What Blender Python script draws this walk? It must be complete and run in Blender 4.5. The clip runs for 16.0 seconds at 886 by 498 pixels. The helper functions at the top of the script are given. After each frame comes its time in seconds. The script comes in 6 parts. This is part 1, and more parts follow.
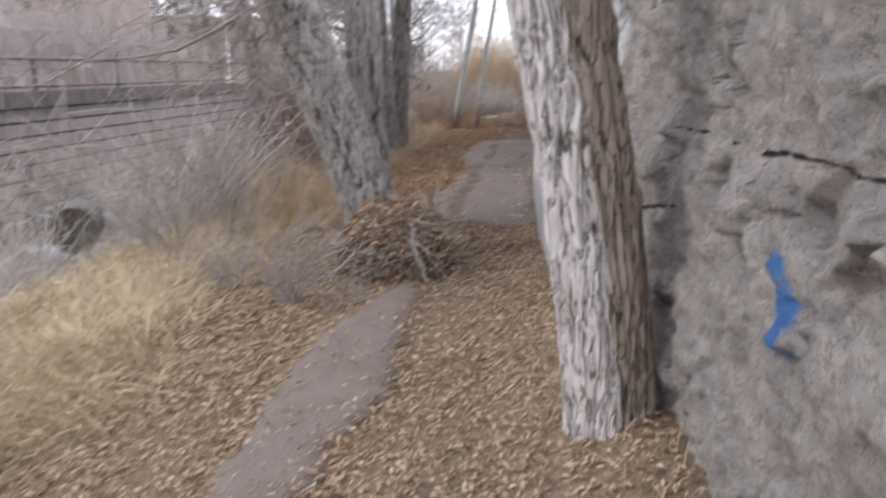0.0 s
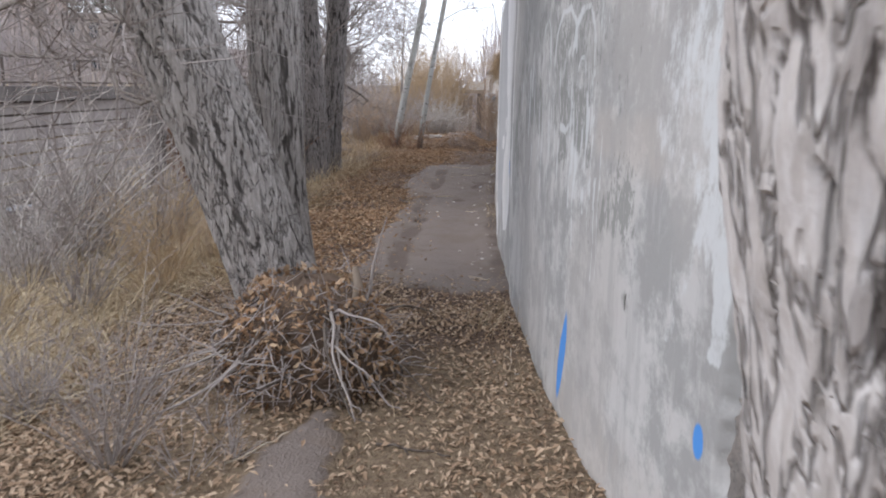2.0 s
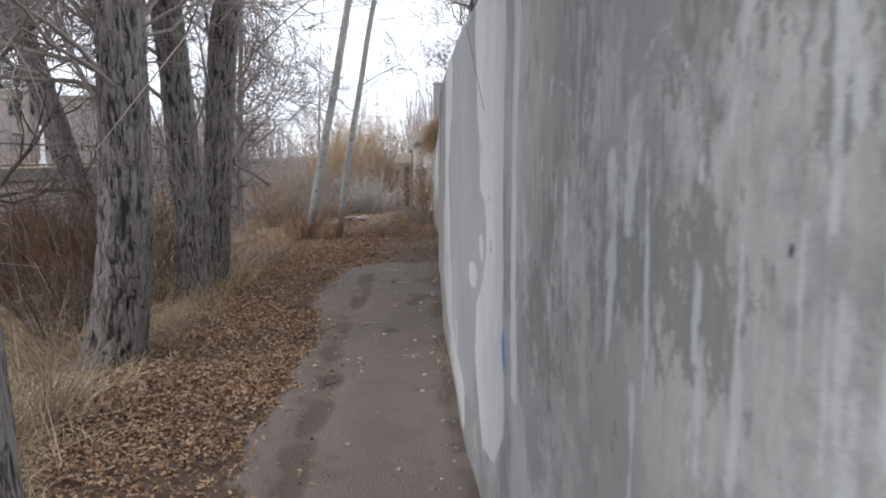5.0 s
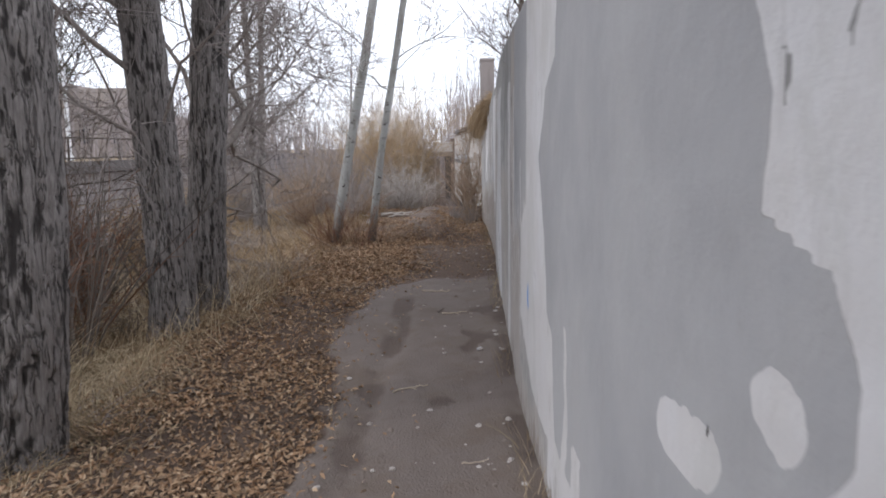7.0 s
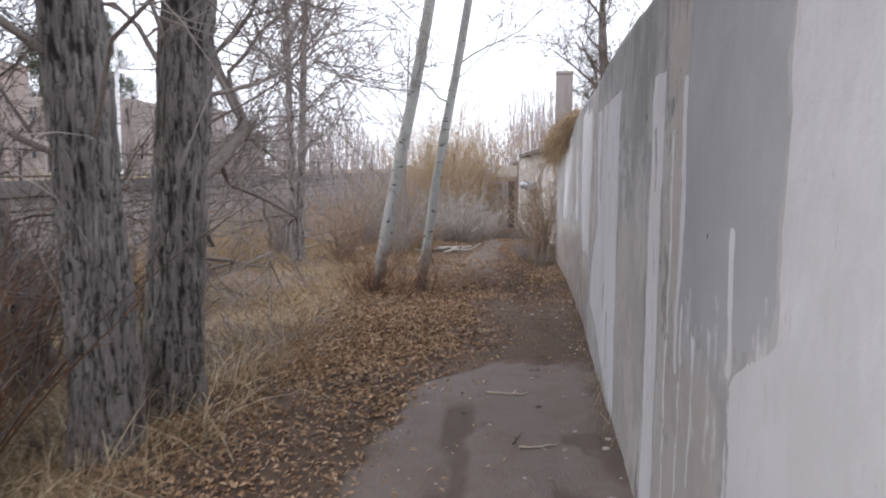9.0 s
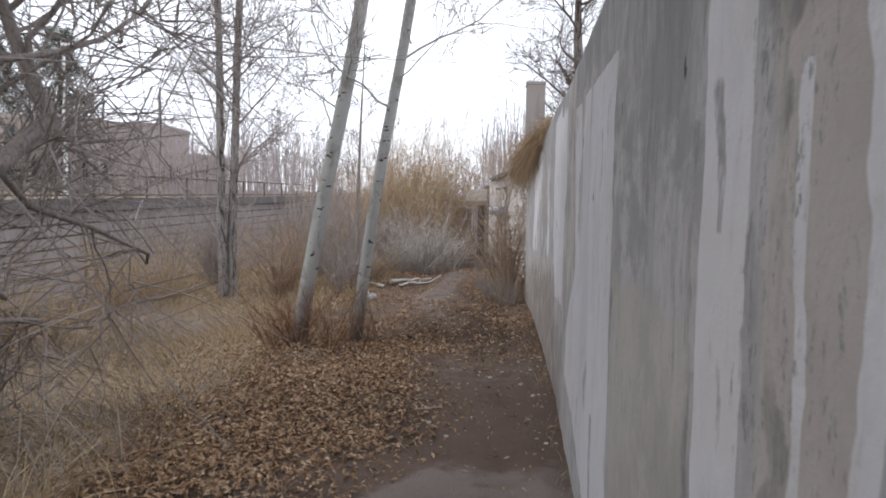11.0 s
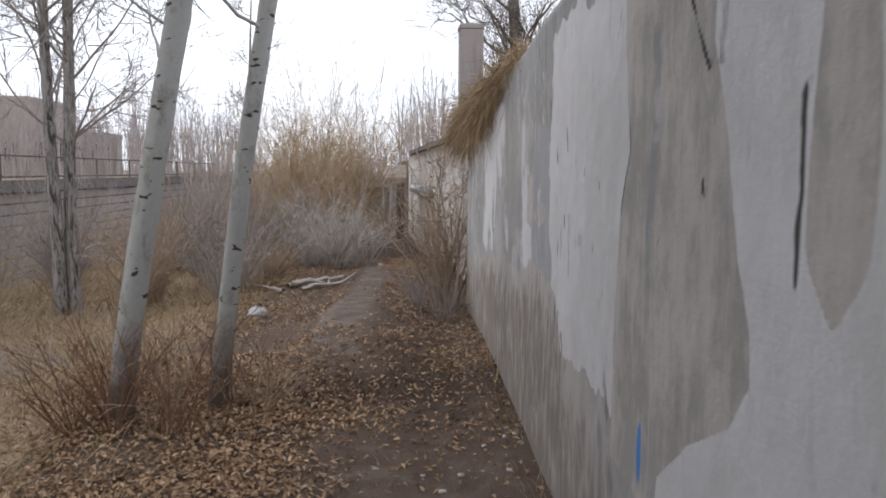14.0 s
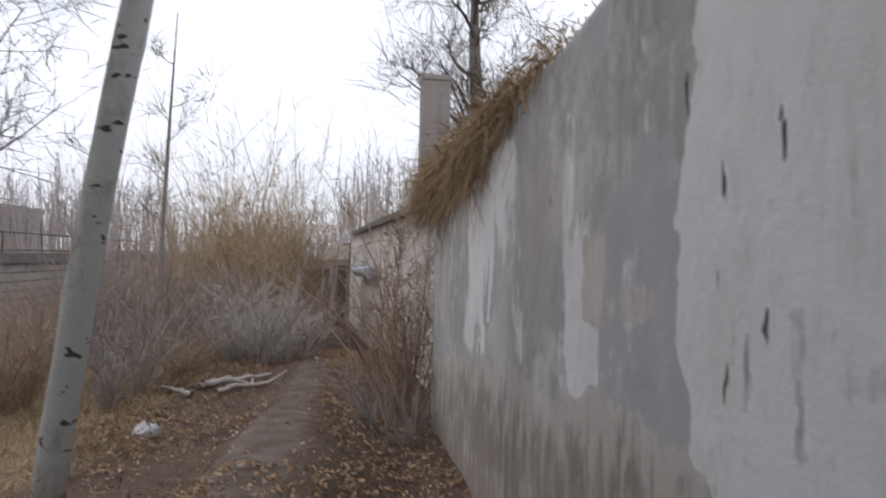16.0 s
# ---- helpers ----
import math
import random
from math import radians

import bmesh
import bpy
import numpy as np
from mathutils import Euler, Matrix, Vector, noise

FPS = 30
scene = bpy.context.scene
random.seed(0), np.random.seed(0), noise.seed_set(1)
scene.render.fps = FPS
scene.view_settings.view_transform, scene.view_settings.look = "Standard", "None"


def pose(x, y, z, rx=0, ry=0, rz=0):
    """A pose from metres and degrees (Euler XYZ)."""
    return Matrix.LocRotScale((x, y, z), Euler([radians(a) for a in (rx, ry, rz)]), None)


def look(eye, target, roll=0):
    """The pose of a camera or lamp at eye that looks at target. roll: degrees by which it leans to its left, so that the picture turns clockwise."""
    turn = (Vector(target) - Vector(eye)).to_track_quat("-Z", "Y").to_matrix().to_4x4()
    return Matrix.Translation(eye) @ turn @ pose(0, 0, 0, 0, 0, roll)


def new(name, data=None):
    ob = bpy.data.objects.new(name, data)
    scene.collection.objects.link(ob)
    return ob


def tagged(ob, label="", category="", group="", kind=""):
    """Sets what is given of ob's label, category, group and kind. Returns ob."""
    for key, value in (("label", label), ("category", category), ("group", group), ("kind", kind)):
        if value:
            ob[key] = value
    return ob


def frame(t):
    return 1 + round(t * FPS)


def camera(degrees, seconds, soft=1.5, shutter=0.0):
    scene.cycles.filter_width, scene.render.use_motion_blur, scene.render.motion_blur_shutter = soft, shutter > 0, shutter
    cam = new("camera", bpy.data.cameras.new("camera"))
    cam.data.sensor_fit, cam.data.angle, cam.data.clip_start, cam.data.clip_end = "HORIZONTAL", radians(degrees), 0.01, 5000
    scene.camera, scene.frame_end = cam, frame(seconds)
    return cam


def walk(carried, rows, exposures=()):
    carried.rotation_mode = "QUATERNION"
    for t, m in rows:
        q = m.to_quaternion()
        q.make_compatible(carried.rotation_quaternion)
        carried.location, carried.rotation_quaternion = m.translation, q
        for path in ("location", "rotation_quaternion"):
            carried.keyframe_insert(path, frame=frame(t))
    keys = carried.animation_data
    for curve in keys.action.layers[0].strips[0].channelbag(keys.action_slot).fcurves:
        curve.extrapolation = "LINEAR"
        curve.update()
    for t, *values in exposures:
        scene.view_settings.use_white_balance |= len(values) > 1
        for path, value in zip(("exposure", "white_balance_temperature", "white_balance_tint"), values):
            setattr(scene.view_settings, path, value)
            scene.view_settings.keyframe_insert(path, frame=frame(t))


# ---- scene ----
EXPOSURES = [(0.0, 0.68, 6250, 14), (2.0, 0.54, 6150, 12), (3.5, 0.28, 6150, 10), (7.0, 0.26, 6180, 12), (8.0, 0.34, 6200, 13), (9.0, 0.48, 6200, 13), (12.0, 0.13, 6280, 11), (14.5, 0.05, 6300, 11), (16.0, -0.25, 6300, 12)]
# camera: seconds, x, y, z, yaw, pitch, lean to the right
cam = camera(60.0, 16.0, soft=1.8, shutter=0.3)
ROWS = [
    (0.0, -0.070, -0.170, 1.386, 7.45, -13.05, 1.2),
    (0.5, -0.079, 0.278, 1.368, -0.85, -8.26, 1.72),
    (1.0, -0.142, 0.747, 1.387, 4.10, -11.42, -0.11),
    (1.5, -0.307, 1.294, 1.384, 4.91, -11.57, -2.17),
    (2.0, -0.338, 1.740, 1.355, 2.47, -11.96, -1.28),
    (2.5, -0.387, 2.198, 1.382, 1.59, -8.42, -1.27),
    (3.0, -0.429, 2.792, 1.412, -4.08, -8.78, 0.66),
    (3.5, -0.388, 3.212, 1.438, -5.79, -7.68, -0.82),
    (4.0, -0.409, 3.660, 1.460, -6.38, -7.25, -0.19),
    (4.5, -0.385, 4.248, 1.430, -6.55, -6.72, -0.36),
    (4.7, -0.402, 4.364, 1.440, -4.55, -6.67, -0.60),
    (6.8, -0.523, 6.561, 1.421, 0.10, -7.78, 1.04),
    (7.0, -0.520, 6.720, 1.402, 0.12, -7.54, 0.77),
    (7.5, -0.528, 7.323, 1.402, 5.45, -6.80, 0.80),
    (8.0, -0.550, 7.799, 1.440, 7.45, -6.78, 1.12),
    (8.5, -0.589, 8.334, 1.458, 6.74, -6.62, 0.08),
    (9.0, -0.647, 8.896, 1.466, 4.38, -5.94, -0.53),
    (9.2, -0.648, 9.087, 1.453, 3.35, -5.13, -0.52),
    (11.3, -0.449, 10.773, 1.443, 2.47, -4.13, -0.96),
    (11.5, -0.457, 10.909, 1.457, 2.47, -4.73, -0.57),
    (12.0, -0.404, 11.275, 1.468, 3.45, -6.04, 0.45),
    (12.5, -0.431, 11.794, 1.443, 2.42, -6.83, 0.25),
    (13.0, -0.452, 12.188, 1.428, -0.89, -6.62, 0.06),
    (13.5, -0.509, 12.645, 1.427, -2.39, -6.20, -0.53),
    (14.0, -0.544, 13.048, 1.429, -3.71, -5.79, -0.22),
    (14.5, -0.518, 13.437, 1.419, -3.30, -5.64, 0.26),
    (15.0, -0.503, 13.917, 1.375, -3.27, -3.91, 1.25),
    (15.5, -0.471, 14.501, 1.333, -10.72, -3.83, 0.84),
    (16.0, -0.590, 14.693, 1.340, -8.18, 0.71, -1.52),
]
walk(cam, [(t, pose(x, y, z, 0, 0, yaw) @ pose(0, 0, 0, 90 + pitch) @ pose(0, 0, 0, 0, 0, -lean))
           for t, x, y, z, yaw, pitch, lean in ROWS], EXPOSURES)

# ---- world and light ----
SUN_ELEV, SUN_AZ = 38.0, 250.0
world = bpy.data.worlds.new("overcast_sky")
scene.world = world
world.use_nodes = True
wn, wl = world.node_tree.nodes, world.node_tree.links
sky = wn.new("ShaderNodeTexSky")
sky.sky_type, sky.sun_disc = "NISHITA", False
sky.sun_elevation, sky.sun_rotation = radians(SUN_ELEV), radians(SUN_AZ)
bg = wn["Background"]
tc = wn.new("ShaderNodeTexCoord")
mp = wn.new("ShaderNodeMapping")
mp.inputs["Scale"].default_value = (1.0, 1.0, 2.6)
cl = wn.new("ShaderNodeTexNoise")
cl.inputs["Scale"].default_value, cl.inputs["Detail"].default_value = 2.2, 6.0
ramp = wn.new("ShaderNodeValToRGB")
ramp.color_ramp.elements[0].position, ramp.color_ramp.elements[1].position = 0.36, 0.50
ramp.color_ramp.elements[0].color = (0.78, 0.78, 0.78, 1)
mixw = wn.new("ShaderNodeMix")
mixw.data_type = "RGBA"
mixw.inputs["B"].default_value = (9.0, 9.3, 9.9, 1)
wl.new(tc.outputs["Generated"], mp.inputs["Vector"])
wl.new(mp.outputs["Vector"], cl.inputs["Vector"])
wl.new(cl.outputs["Fac"], ramp.inputs["Fac"])
wl.new(ramp.outputs["Color"], mixw.inputs["Factor"])
wl.new(sky.outputs["Color"], mixw.inputs["A"])
wl.new(mixw.outputs["Result"], bg.inputs["Color"])
bg.inputs["Strength"].default_value = 0.145
sun = new("sun", bpy.data.lights.new("sun", "SUN"))
sun.data.energy, sun.data.angle, sun.data.color = 0.8, radians(14), (1.0, 0.96, 0.9)
SD = Vector((math.sin(radians(SUN_AZ)) * math.cos(radians(SUN_ELEV)), math.cos(radians(SUN_AZ)) * math.cos(radians(SUN_ELEV)), math.sin(radians(SUN_ELEV))))
sun.matrix_world = look(SD * 40, (0, 0, 0))

# ---- mesh helpers ----
rng = np.random.default_rng(7)


def smooth(a, b, v):
    s = np.clip((v - a) / (b - a), 0, 1)
    return s * s * (3 - 2 * s)


def fbm(x, y, scale, seed=0, octaves=4):
    """Cheap value noise on arrays, about -1 to 1."""
    out, amp, tot = np.zeros(np.broadcast(x, y).shape), 1.0, 0.0
    for o in range(octaves):
        px, py = np.asarray(x) * scale + 17.3 * o + seed * 5.1, np.asarray(y) * scale + 9.7 * o - seed * 3.3
        ix, iy = np.floor(px), np.floor(py)
        fx, fy = px - ix, py - iy
        fx, fy = fx * fx * (3 - 2 * fx), fy * fy * (3 - 2 * fy)

        def h(a, b):
            v = np.sin(a * 127.1 + b * 311.7 + seed * 74.7 + o * 13.1) * 43758.5453
            return (v - np.floor(v)) * 2 - 1
        out += amp * ((h(ix, iy) * (1 - fx) + h(ix + 1, iy) * fx) * (1 - fy) + (h(ix, iy + 1) * (1 - fx) + h(ix + 1, iy + 1) * fx) * fy)
        tot += amp
        amp, scale = amp * 0.5, scale * 2.03
    return out / tot


def mesh_of(name, verts, quads, mat, smooth_shade=False, tris=None, attrs=None):
    """A mesh from arrays of vertices and quads (and tris)."""
    me = bpy.data.meshes.new(name)
    verts = np.asarray(verts, np.float32).reshape(-1, 3)
    quads = np.asarray(quads, np.int32).reshape(-1, 4) if quads is not None else np.zeros((0, 4), np.int32)
    tris = np.asarray(tris, np.int32).reshape(-1, 3) if tris is not None else np.zeros((0, 3), np.int32)
    me.vertices.add(len(verts))
    me.vertices.foreach_set("co", verts.ravel())
    me.loops.add(quads.size + tris.size)
    me.loops.foreach_set("vertex_index", np.concatenate([quads.ravel(), tris.ravel()]))
    me.polygons.add(len(quads) + len(tris))
    starts = np.concatenate([np.arange(len(quads)) * 4, quads.size + np.arange(len(tris)) * 3]).astype(np.int32)
    me.polygons.foreach_set("loop_start", starts)
    me.polygons.foreach_set("use_smooth", np.full(len(starts), bool(smooth_shade)))
    for key, val in (attrs or {}).items():
        a = me.attributes.new(key, "FLOAT", "POINT")
        a.data.foreach_set("value", np.asarray(val, np.float32).ravel())
    me.update()
    me.validate()
    if mat:
        me.materials.append(mat)
    return me


def grid_quads(nu, nv, wrap=False):
    u, v = np.meshgrid(np.arange(nu - 1), np.arange(nv if wrap else nv - 1), indexing="ij")
    w = (v + 1) % nv
    return np.stack([u * nv + v, u * nv + w, (u + 1) * nv + w, (u + 1) * nv + v], -1).reshape(-1, 4)


def strands(base, way, length, bend, r0, r1, rings=4, sides=3):
    """Many tapered strands at once: arrays of bases, directions, lengths, bends. sides=2 makes flat blades."""
    n = len(base)
    way = way / np.linalg.norm(way, axis=1, keepdims=True)
    s = np.linspace(0, 1, rings)[None, :, None]
    p = base[:, None] + way[:, None] * (length[:, None, None] * s) + bend[:, None] * (s ** 2 * length[:, None, None])
    a = np.cross(way, rng.normal(size=(n, 3)))
    a /= np.linalg.norm(a, axis=1, keepdims=True) + 1e-9
    b = np.cross(way, a)
    r = (np.broadcast_to(r0, n)[:, None] * (1 - s[0, :, 0][None]) + np.broadcast_to(r1, n)[:, None] * s[0, :, 0][None])[..., None, None]
    if sides == 2:
        off = np.stack([a, -a], 1)
    else:
        ang = np.arange(sides) * 2 * np.pi / sides
        off = a[:, None] * np.cos(ang)[None, :, None] + b[:, None] * np.sin(ang)[None, :, None]
    v = p[:, :, None] + off[:, None] * r
    k = np.arange(rings - 1)[:, None]
    j = np.arange(1 if sides == 2 else sides)[None]
    q = np.stack([k * sides + j, k * sides + (j + 1) % sides, (k + 1) * sides + (j + 1) % sides, (k + 1) * sides + j], -1).reshape(-1, 4)
    q = (np.arange(n) * rings * sides)[:, None, None] + q[None]
    return v.reshape(-1, 3), q.reshape(-1, 4)


def joined(pieces):
    vs, qs, o = [], [], 0
    for v, q in pieces:
        vs.append(np.asarray(v).reshape(-1, 3))
        qs.append(np.asarray(q).reshape(-1, 4) + o)
        o += len(vs[-1])
    return np.concatenate(vs), np.concatenate(qs)


def tube(points, radii, sides=8, cap=True):
    """One tube along a line of points."""
    p, r = np.asarray(points, float), np.asarray(radii, float)
    d = np.gradient(p, axis=0)
    d /= np.linalg.norm(d, axis=1, keepdims=True) + 1e-9
    ref = np.array([1.0, 0, 0]) if abs(d[:, 0]).mean() < 0.8 else np.array([0, 1.0, 0])
    a = np.cross(d, ref)
    a /= np.linalg.norm(a, axis=1, keepdims=True) + 1e-9
    b = np.cross(d, a)
    ang = np.arange(sides) * 2 * np.pi / sides
    v = p[:, None] + r[:, None, None] * (a[:, None] * np.cos(ang)[None, :, None] + b[:, None] * np.sin(ang)[None, :, None])
    return v.reshape(-1, 3), grid_quads(len(p), sides, True)[:, ::-1]


def box(cx, cy, cz, sx, sy, sz):
    x, y, z = sx / 2, sy / 2, sz / 2
    v = np.array([(a * x + cx, b * y + cy, c * z + cz) for a in (-1, 1) for b in (-1, 1) for c in (-1, 1)])
    q = np.array([(0, 1, 3, 2), (4, 6, 7, 5), (0, 4, 5, 1), (2, 3, 7, 6), (0, 2, 6, 4), (1, 5, 7, 3)])
    return v, q


def bevelled(ob, width=0.01):
    m = ob.modifiers.new("edge", "BEVEL")
    m.width, m.segments, m.limit_method = width, 2, "ANGLE"
    return ob


def thing(name, label, category, group="", kind=""):
    return tagged(new(name), label, category, group, kind)


def part(name, geo, mat, parent, label="", smooth_shade=False, kind=""):
    ob = new(name, mesh_of(name, geo[0], geo[1], mat, smooth_shade))
    ob.parent = parent
    return tagged(ob, label, kind=kind)

# ---- materials ----
class Nodes:
    """Short hand for a node material."""
    def __init__(self, name, rough=0.9, metal=0.0):
        self.mat = bpy.data.materials.new(name)
        self.mat.use_nodes = True
        self.n, self.l = self.mat.node_tree.nodes, self.mat.node_tree.links
        self.bsdf = self.n["Principled BSDF"]
        self.bsdf.inputs["Roughness"].default_value = rough
        self.bsdf.inputs["Metallic"].default_value = metal
        self.bsdf.inputs["Specular IOR Level"].default_value = 0.25

    def put(self, sock, v):
        if isinstance(v, bpy.types.NodeSocket):
            self.l.new(v, sock)
        elif isinstance(v, tuple) and len(v) == 3 and sock.type == "RGBA":
            sock.default_value = (*v, 1)
        else:
            sock.default_value = v

    def where(self, scale=(1, 1, 1), kind="Object"):
        c, m = self.n.new("ShaderNodeTexCoord"), self.n.new("ShaderNodeMapping")
        m.inputs["Scale"].default_value = scale
        self.l.new(c.outputs[kind], m.inputs["Vector"])
        return m.outputs["Vector"]

    def noise(self, vec, scale, detail=5.0, rough=0.6, dist=0.0):
        t = self.n.new("ShaderNodeTexNoise")
        self.l.new(vec, t.inputs["Vector"])
        t.inputs["Scale"].default_value, t.inputs["Detail"].default_value = scale, detail
        t.inputs["Roughness"].default_value, t.inputs["Distortion"].default_value = rough, dist
        return t.outputs["Fac"]

    def voronoi(self, vec, scale, feature="DISTANCE_TO_EDGE"):
        t = self.n.new("ShaderNodeTexVoronoi")
        t.feature = feature
        self.l.new(vec, t.inputs["Vector"])
        t.inputs["Scale"].default_value = scale
        return t.outputs["Distance"]

    def attr(self, name):
        t = self.n.new("ShaderNodeAttribute")
        t.attribute_name = name
        return t.outputs["Fac"]

    def math(self, op, a, b=0.0, clamp=False):
        t = self.n.new("ShaderNodeMath")
        t.operation, t.use_clamp = op, clamp
        self.put(t.inputs[0], a)
        self.put(t.inputs[1], b)
        return t.outputs[0]

    def step(self, v, lo, hi, a=0.0, b=1.0):
        t = self.n.new("ShaderNodeMapRange")
        t.interpolation_type = "SMOOTHSTEP"
        for k, x in (("Value", v), ("From Min", lo), ("From Max", hi), ("To Min", a), ("To Max", b)):
            self.put(t.inputs[k], x)
        return t.outputs["Result"]

    def mix(self, f, a, b, mode="MIX"):
        t = self.n.new("ShaderNodeMix")
        t.data_type, t.blend_type = "RGBA", mode
        self.put(t.inputs["Factor"], f)
        self.put(t.inputs["A"], a)
        self.put(t.inputs["B"], b)
        return t.outputs["Result"]

    def island(self):
        return self.n.new("ShaderNodeNewGeometry").outputs["Random Per Island"]

    def palette(self, f, cols):
        t = self.n.new("ShaderNodeValToRGB")
        e = t.color_ramp.elements
        while len(e) < len(cols):
            e.new(0.5)
        for i, c in enumerate(cols):
            e[i].position, e[i].color = i / (len(cols) - 1), (*c, 1)
        self.put(t.inputs["Fac"], f)
        return t.outputs["Color"]

    def bump(self, h, dist, strength=1.0):
        t = self.n.new("ShaderNodeBump")
        t.inputs["Distance"].default_value, t.inputs["Strength"].default_value = dist, strength
        self.l.new(h, t.inputs["Height"])
        self.l.new(t.outputs["Normal"], self.bsdf.inputs["Normal"])

    def done(self, col):
        self.put(self.bsdf.inputs["Base Color"], col)
        return self.mat


def bark(name, pale, mid, dark, stretch=0.13, scale=26.0, depth=0.012, use_attr=True, brown=None, wide=0.30):
    m = Nodes(name, 0.92)
    v = m.where((1, 1, stretch))
    big = m.noise(m.where(), 3.0, 4)
    split = m.math("ABSOLUTE", m.math("SUBTRACT", m.noise(v, scale, 3, 0.55, 0.4), 0.5))
    fine = m.noise(v, scale * 3, 6, 0.7)
    cross = m.noise(m.where((1, 1, 2.5)), 14, 5, 0.7)
    h = m.math("ADD", m.step(split, 0.0, 0.06), m.math("MULTIPLY", fine, 0.7))
    col = m.mix(m.step(fine, 0.35, 0.7), mid, pale)
    col = m.mix(m.step(cross, 0.55, 0.68, 0, 0.55), col, mid)
    col = m.mix(m.step(big, 0.45, 0.7, 0, 0.5), col, mid)
    # side turned from the light: its shade is painted in as darker brown
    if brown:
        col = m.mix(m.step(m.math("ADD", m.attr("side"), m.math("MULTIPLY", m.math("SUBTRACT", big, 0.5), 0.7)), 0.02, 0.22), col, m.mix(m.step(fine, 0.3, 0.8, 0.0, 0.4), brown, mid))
    # shade inside splits and furrows is put into the colour, nearly black
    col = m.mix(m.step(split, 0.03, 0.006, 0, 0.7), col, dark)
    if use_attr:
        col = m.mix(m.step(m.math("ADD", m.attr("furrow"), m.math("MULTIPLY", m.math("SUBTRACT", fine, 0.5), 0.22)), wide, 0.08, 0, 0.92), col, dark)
    m.bump(h, depth, 0.8)
    return m.done(col)


# brown here colours in the shaded wall side of the pale trunk
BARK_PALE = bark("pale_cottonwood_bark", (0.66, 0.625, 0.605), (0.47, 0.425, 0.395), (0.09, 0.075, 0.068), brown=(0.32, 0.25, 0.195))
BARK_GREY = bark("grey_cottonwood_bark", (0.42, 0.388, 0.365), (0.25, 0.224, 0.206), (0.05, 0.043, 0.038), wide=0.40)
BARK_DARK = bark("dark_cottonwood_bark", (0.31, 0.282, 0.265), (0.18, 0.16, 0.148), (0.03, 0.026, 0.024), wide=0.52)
TWIG = bark("grey_twig_bark", (0.33, 0.29, 0.26), (0.25, 0.215, 0.19), (0.14, 0.115, 0.10), 0.3, 30.0, 0.003, False)
TWIG_DARK = bark("dark_twig_bark", (0.16, 0.13, 0.11), (0.11, 0.09, 0.075), (0.05, 0.04, 0.035), 0.3, 30.0, 0.003, False)


def birch_bark():
    m = Nodes("pale_aspen_bark", 0.8)
    v = m.where((1, 1, 5))
    scar = m.noise(m.where((1, 1, 2.2)), 11, 2, 0.5, 0.3)
    fine = m.noise(m.where(), 40, 5)
    low = m.noise(m.where(), 4, 3)
    col = m.mix(fine, (0.33, 0.325, 0.305), (0.43, 0.43, 0.41))
    col = m.mix(m.step(low, 0.5, 0.75, 0, 0.5), col, (0.34, 0.35, 0.30))
    col = m.mix(m.step(m.noise(m.where((1, 1, 0.5)), 9, 5, 0.7), 0.50, 0.66, 0, 0.75), col, (0.22, 0.205, 0.18))
    col = m.mix(m.step(scar, 0.665, 0.70), col, (0.06, 0.05, 0.045))
    sep = m.n.new("ShaderNodeSeparateXYZ")
    m.l.new(m.where(), sep.inputs[0])
    col = m.mix(m.step(m.math("ADD", sep.outputs["Z"], m.math("MULTIPLY", low, -0.6)), 0.35, -0.05), col, (0.12, 0.095, 0.08))
    m.bump(fine, 0.004, 0.5)
    return m.done(col)


ASPEN = birch_bark()


def strand_mat(name, cols, rough=0.85, through=0.0):
    m = Nodes(name, rough)
    f = m.island()
    col = m.palette(f, cols)
    n = m.noise(m.where(), 2.0, 3)
    col = m.mix(m.step(n, 0.4, 0.65, 0, 0.35), col, m.mix(0.5, col, (0.22, 0.165, 0.115)))
    return m.done(col)


GRASS = strand_mat("dry_grass", [(0.25, 0.18, 0.11), (0.39, 0.30, 0.19), (0.51, 0.41, 0.28), (0.33, 0.245, 0.15), (0.30, 0.245, 0.15), (0.20, 0.14, 0.085)])
GRASS_TAWNY = strand_mat("tawny_grass", [(0.19, 0.125, 0.066), (0.31, 0.22, 0.125), (0.43, 0.325, 0.20), (0.26, 0.175, 0.098), (0.14, 0.09, 0.05)])
GRASS_PALE = strand_mat("pale_dry_grass", [(0.55, 0.44, 0.29), (0.68, 0.57, 0.40), (0.48, 0.37, 0.23)])
THATCH = strand_mat("overhanging_thatch", [(0.30, 0.205, 0.115), (0.42, 0.305, 0.185), (0.20, 0.13, 0.075), (0.50, 0.385, 0.25), (0.15, 0.10, 0.06)])
LEAF = strand_mat("fallen_leaves", [(0.17, 0.095, 0.05), (0.31, 0.185, 0.102), (0.44, 0.295, 0.178), (0.23, 0.13, 0.07), (0.55, 0.40, 0.26), (0.12, 0.07, 0.04)], 0.75)
LEAF_PALE = strand_mat("bleached_fallen_leaves", [(0.22, 0.145, 0.092), (0.35, 0.245, 0.16), (0.46, 0.34, 0.235), (0.27, 0.18, 0.115), (0.52, 0.405, 0.29), (0.17, 0.115, 0.07)], 0.75)
STEM = strand_mat("grey_stems", [(0.27, 0.235, 0.22), (0.36, 0.32, 0.30), (0.20, 0.17, 0.155)])
STEM_DARK = strand_mat("dark_twigs", [(0.12, 0.10, 0.088), (0.19, 0.16, 0.14), (0.09, 0.075, 0.065)])
STEM_PALE = strand_mat("silvery_stems", [(0.40, 0.36, 0.33), (0.52, 0.48, 0.44), (0.32, 0.28, 0.25)])
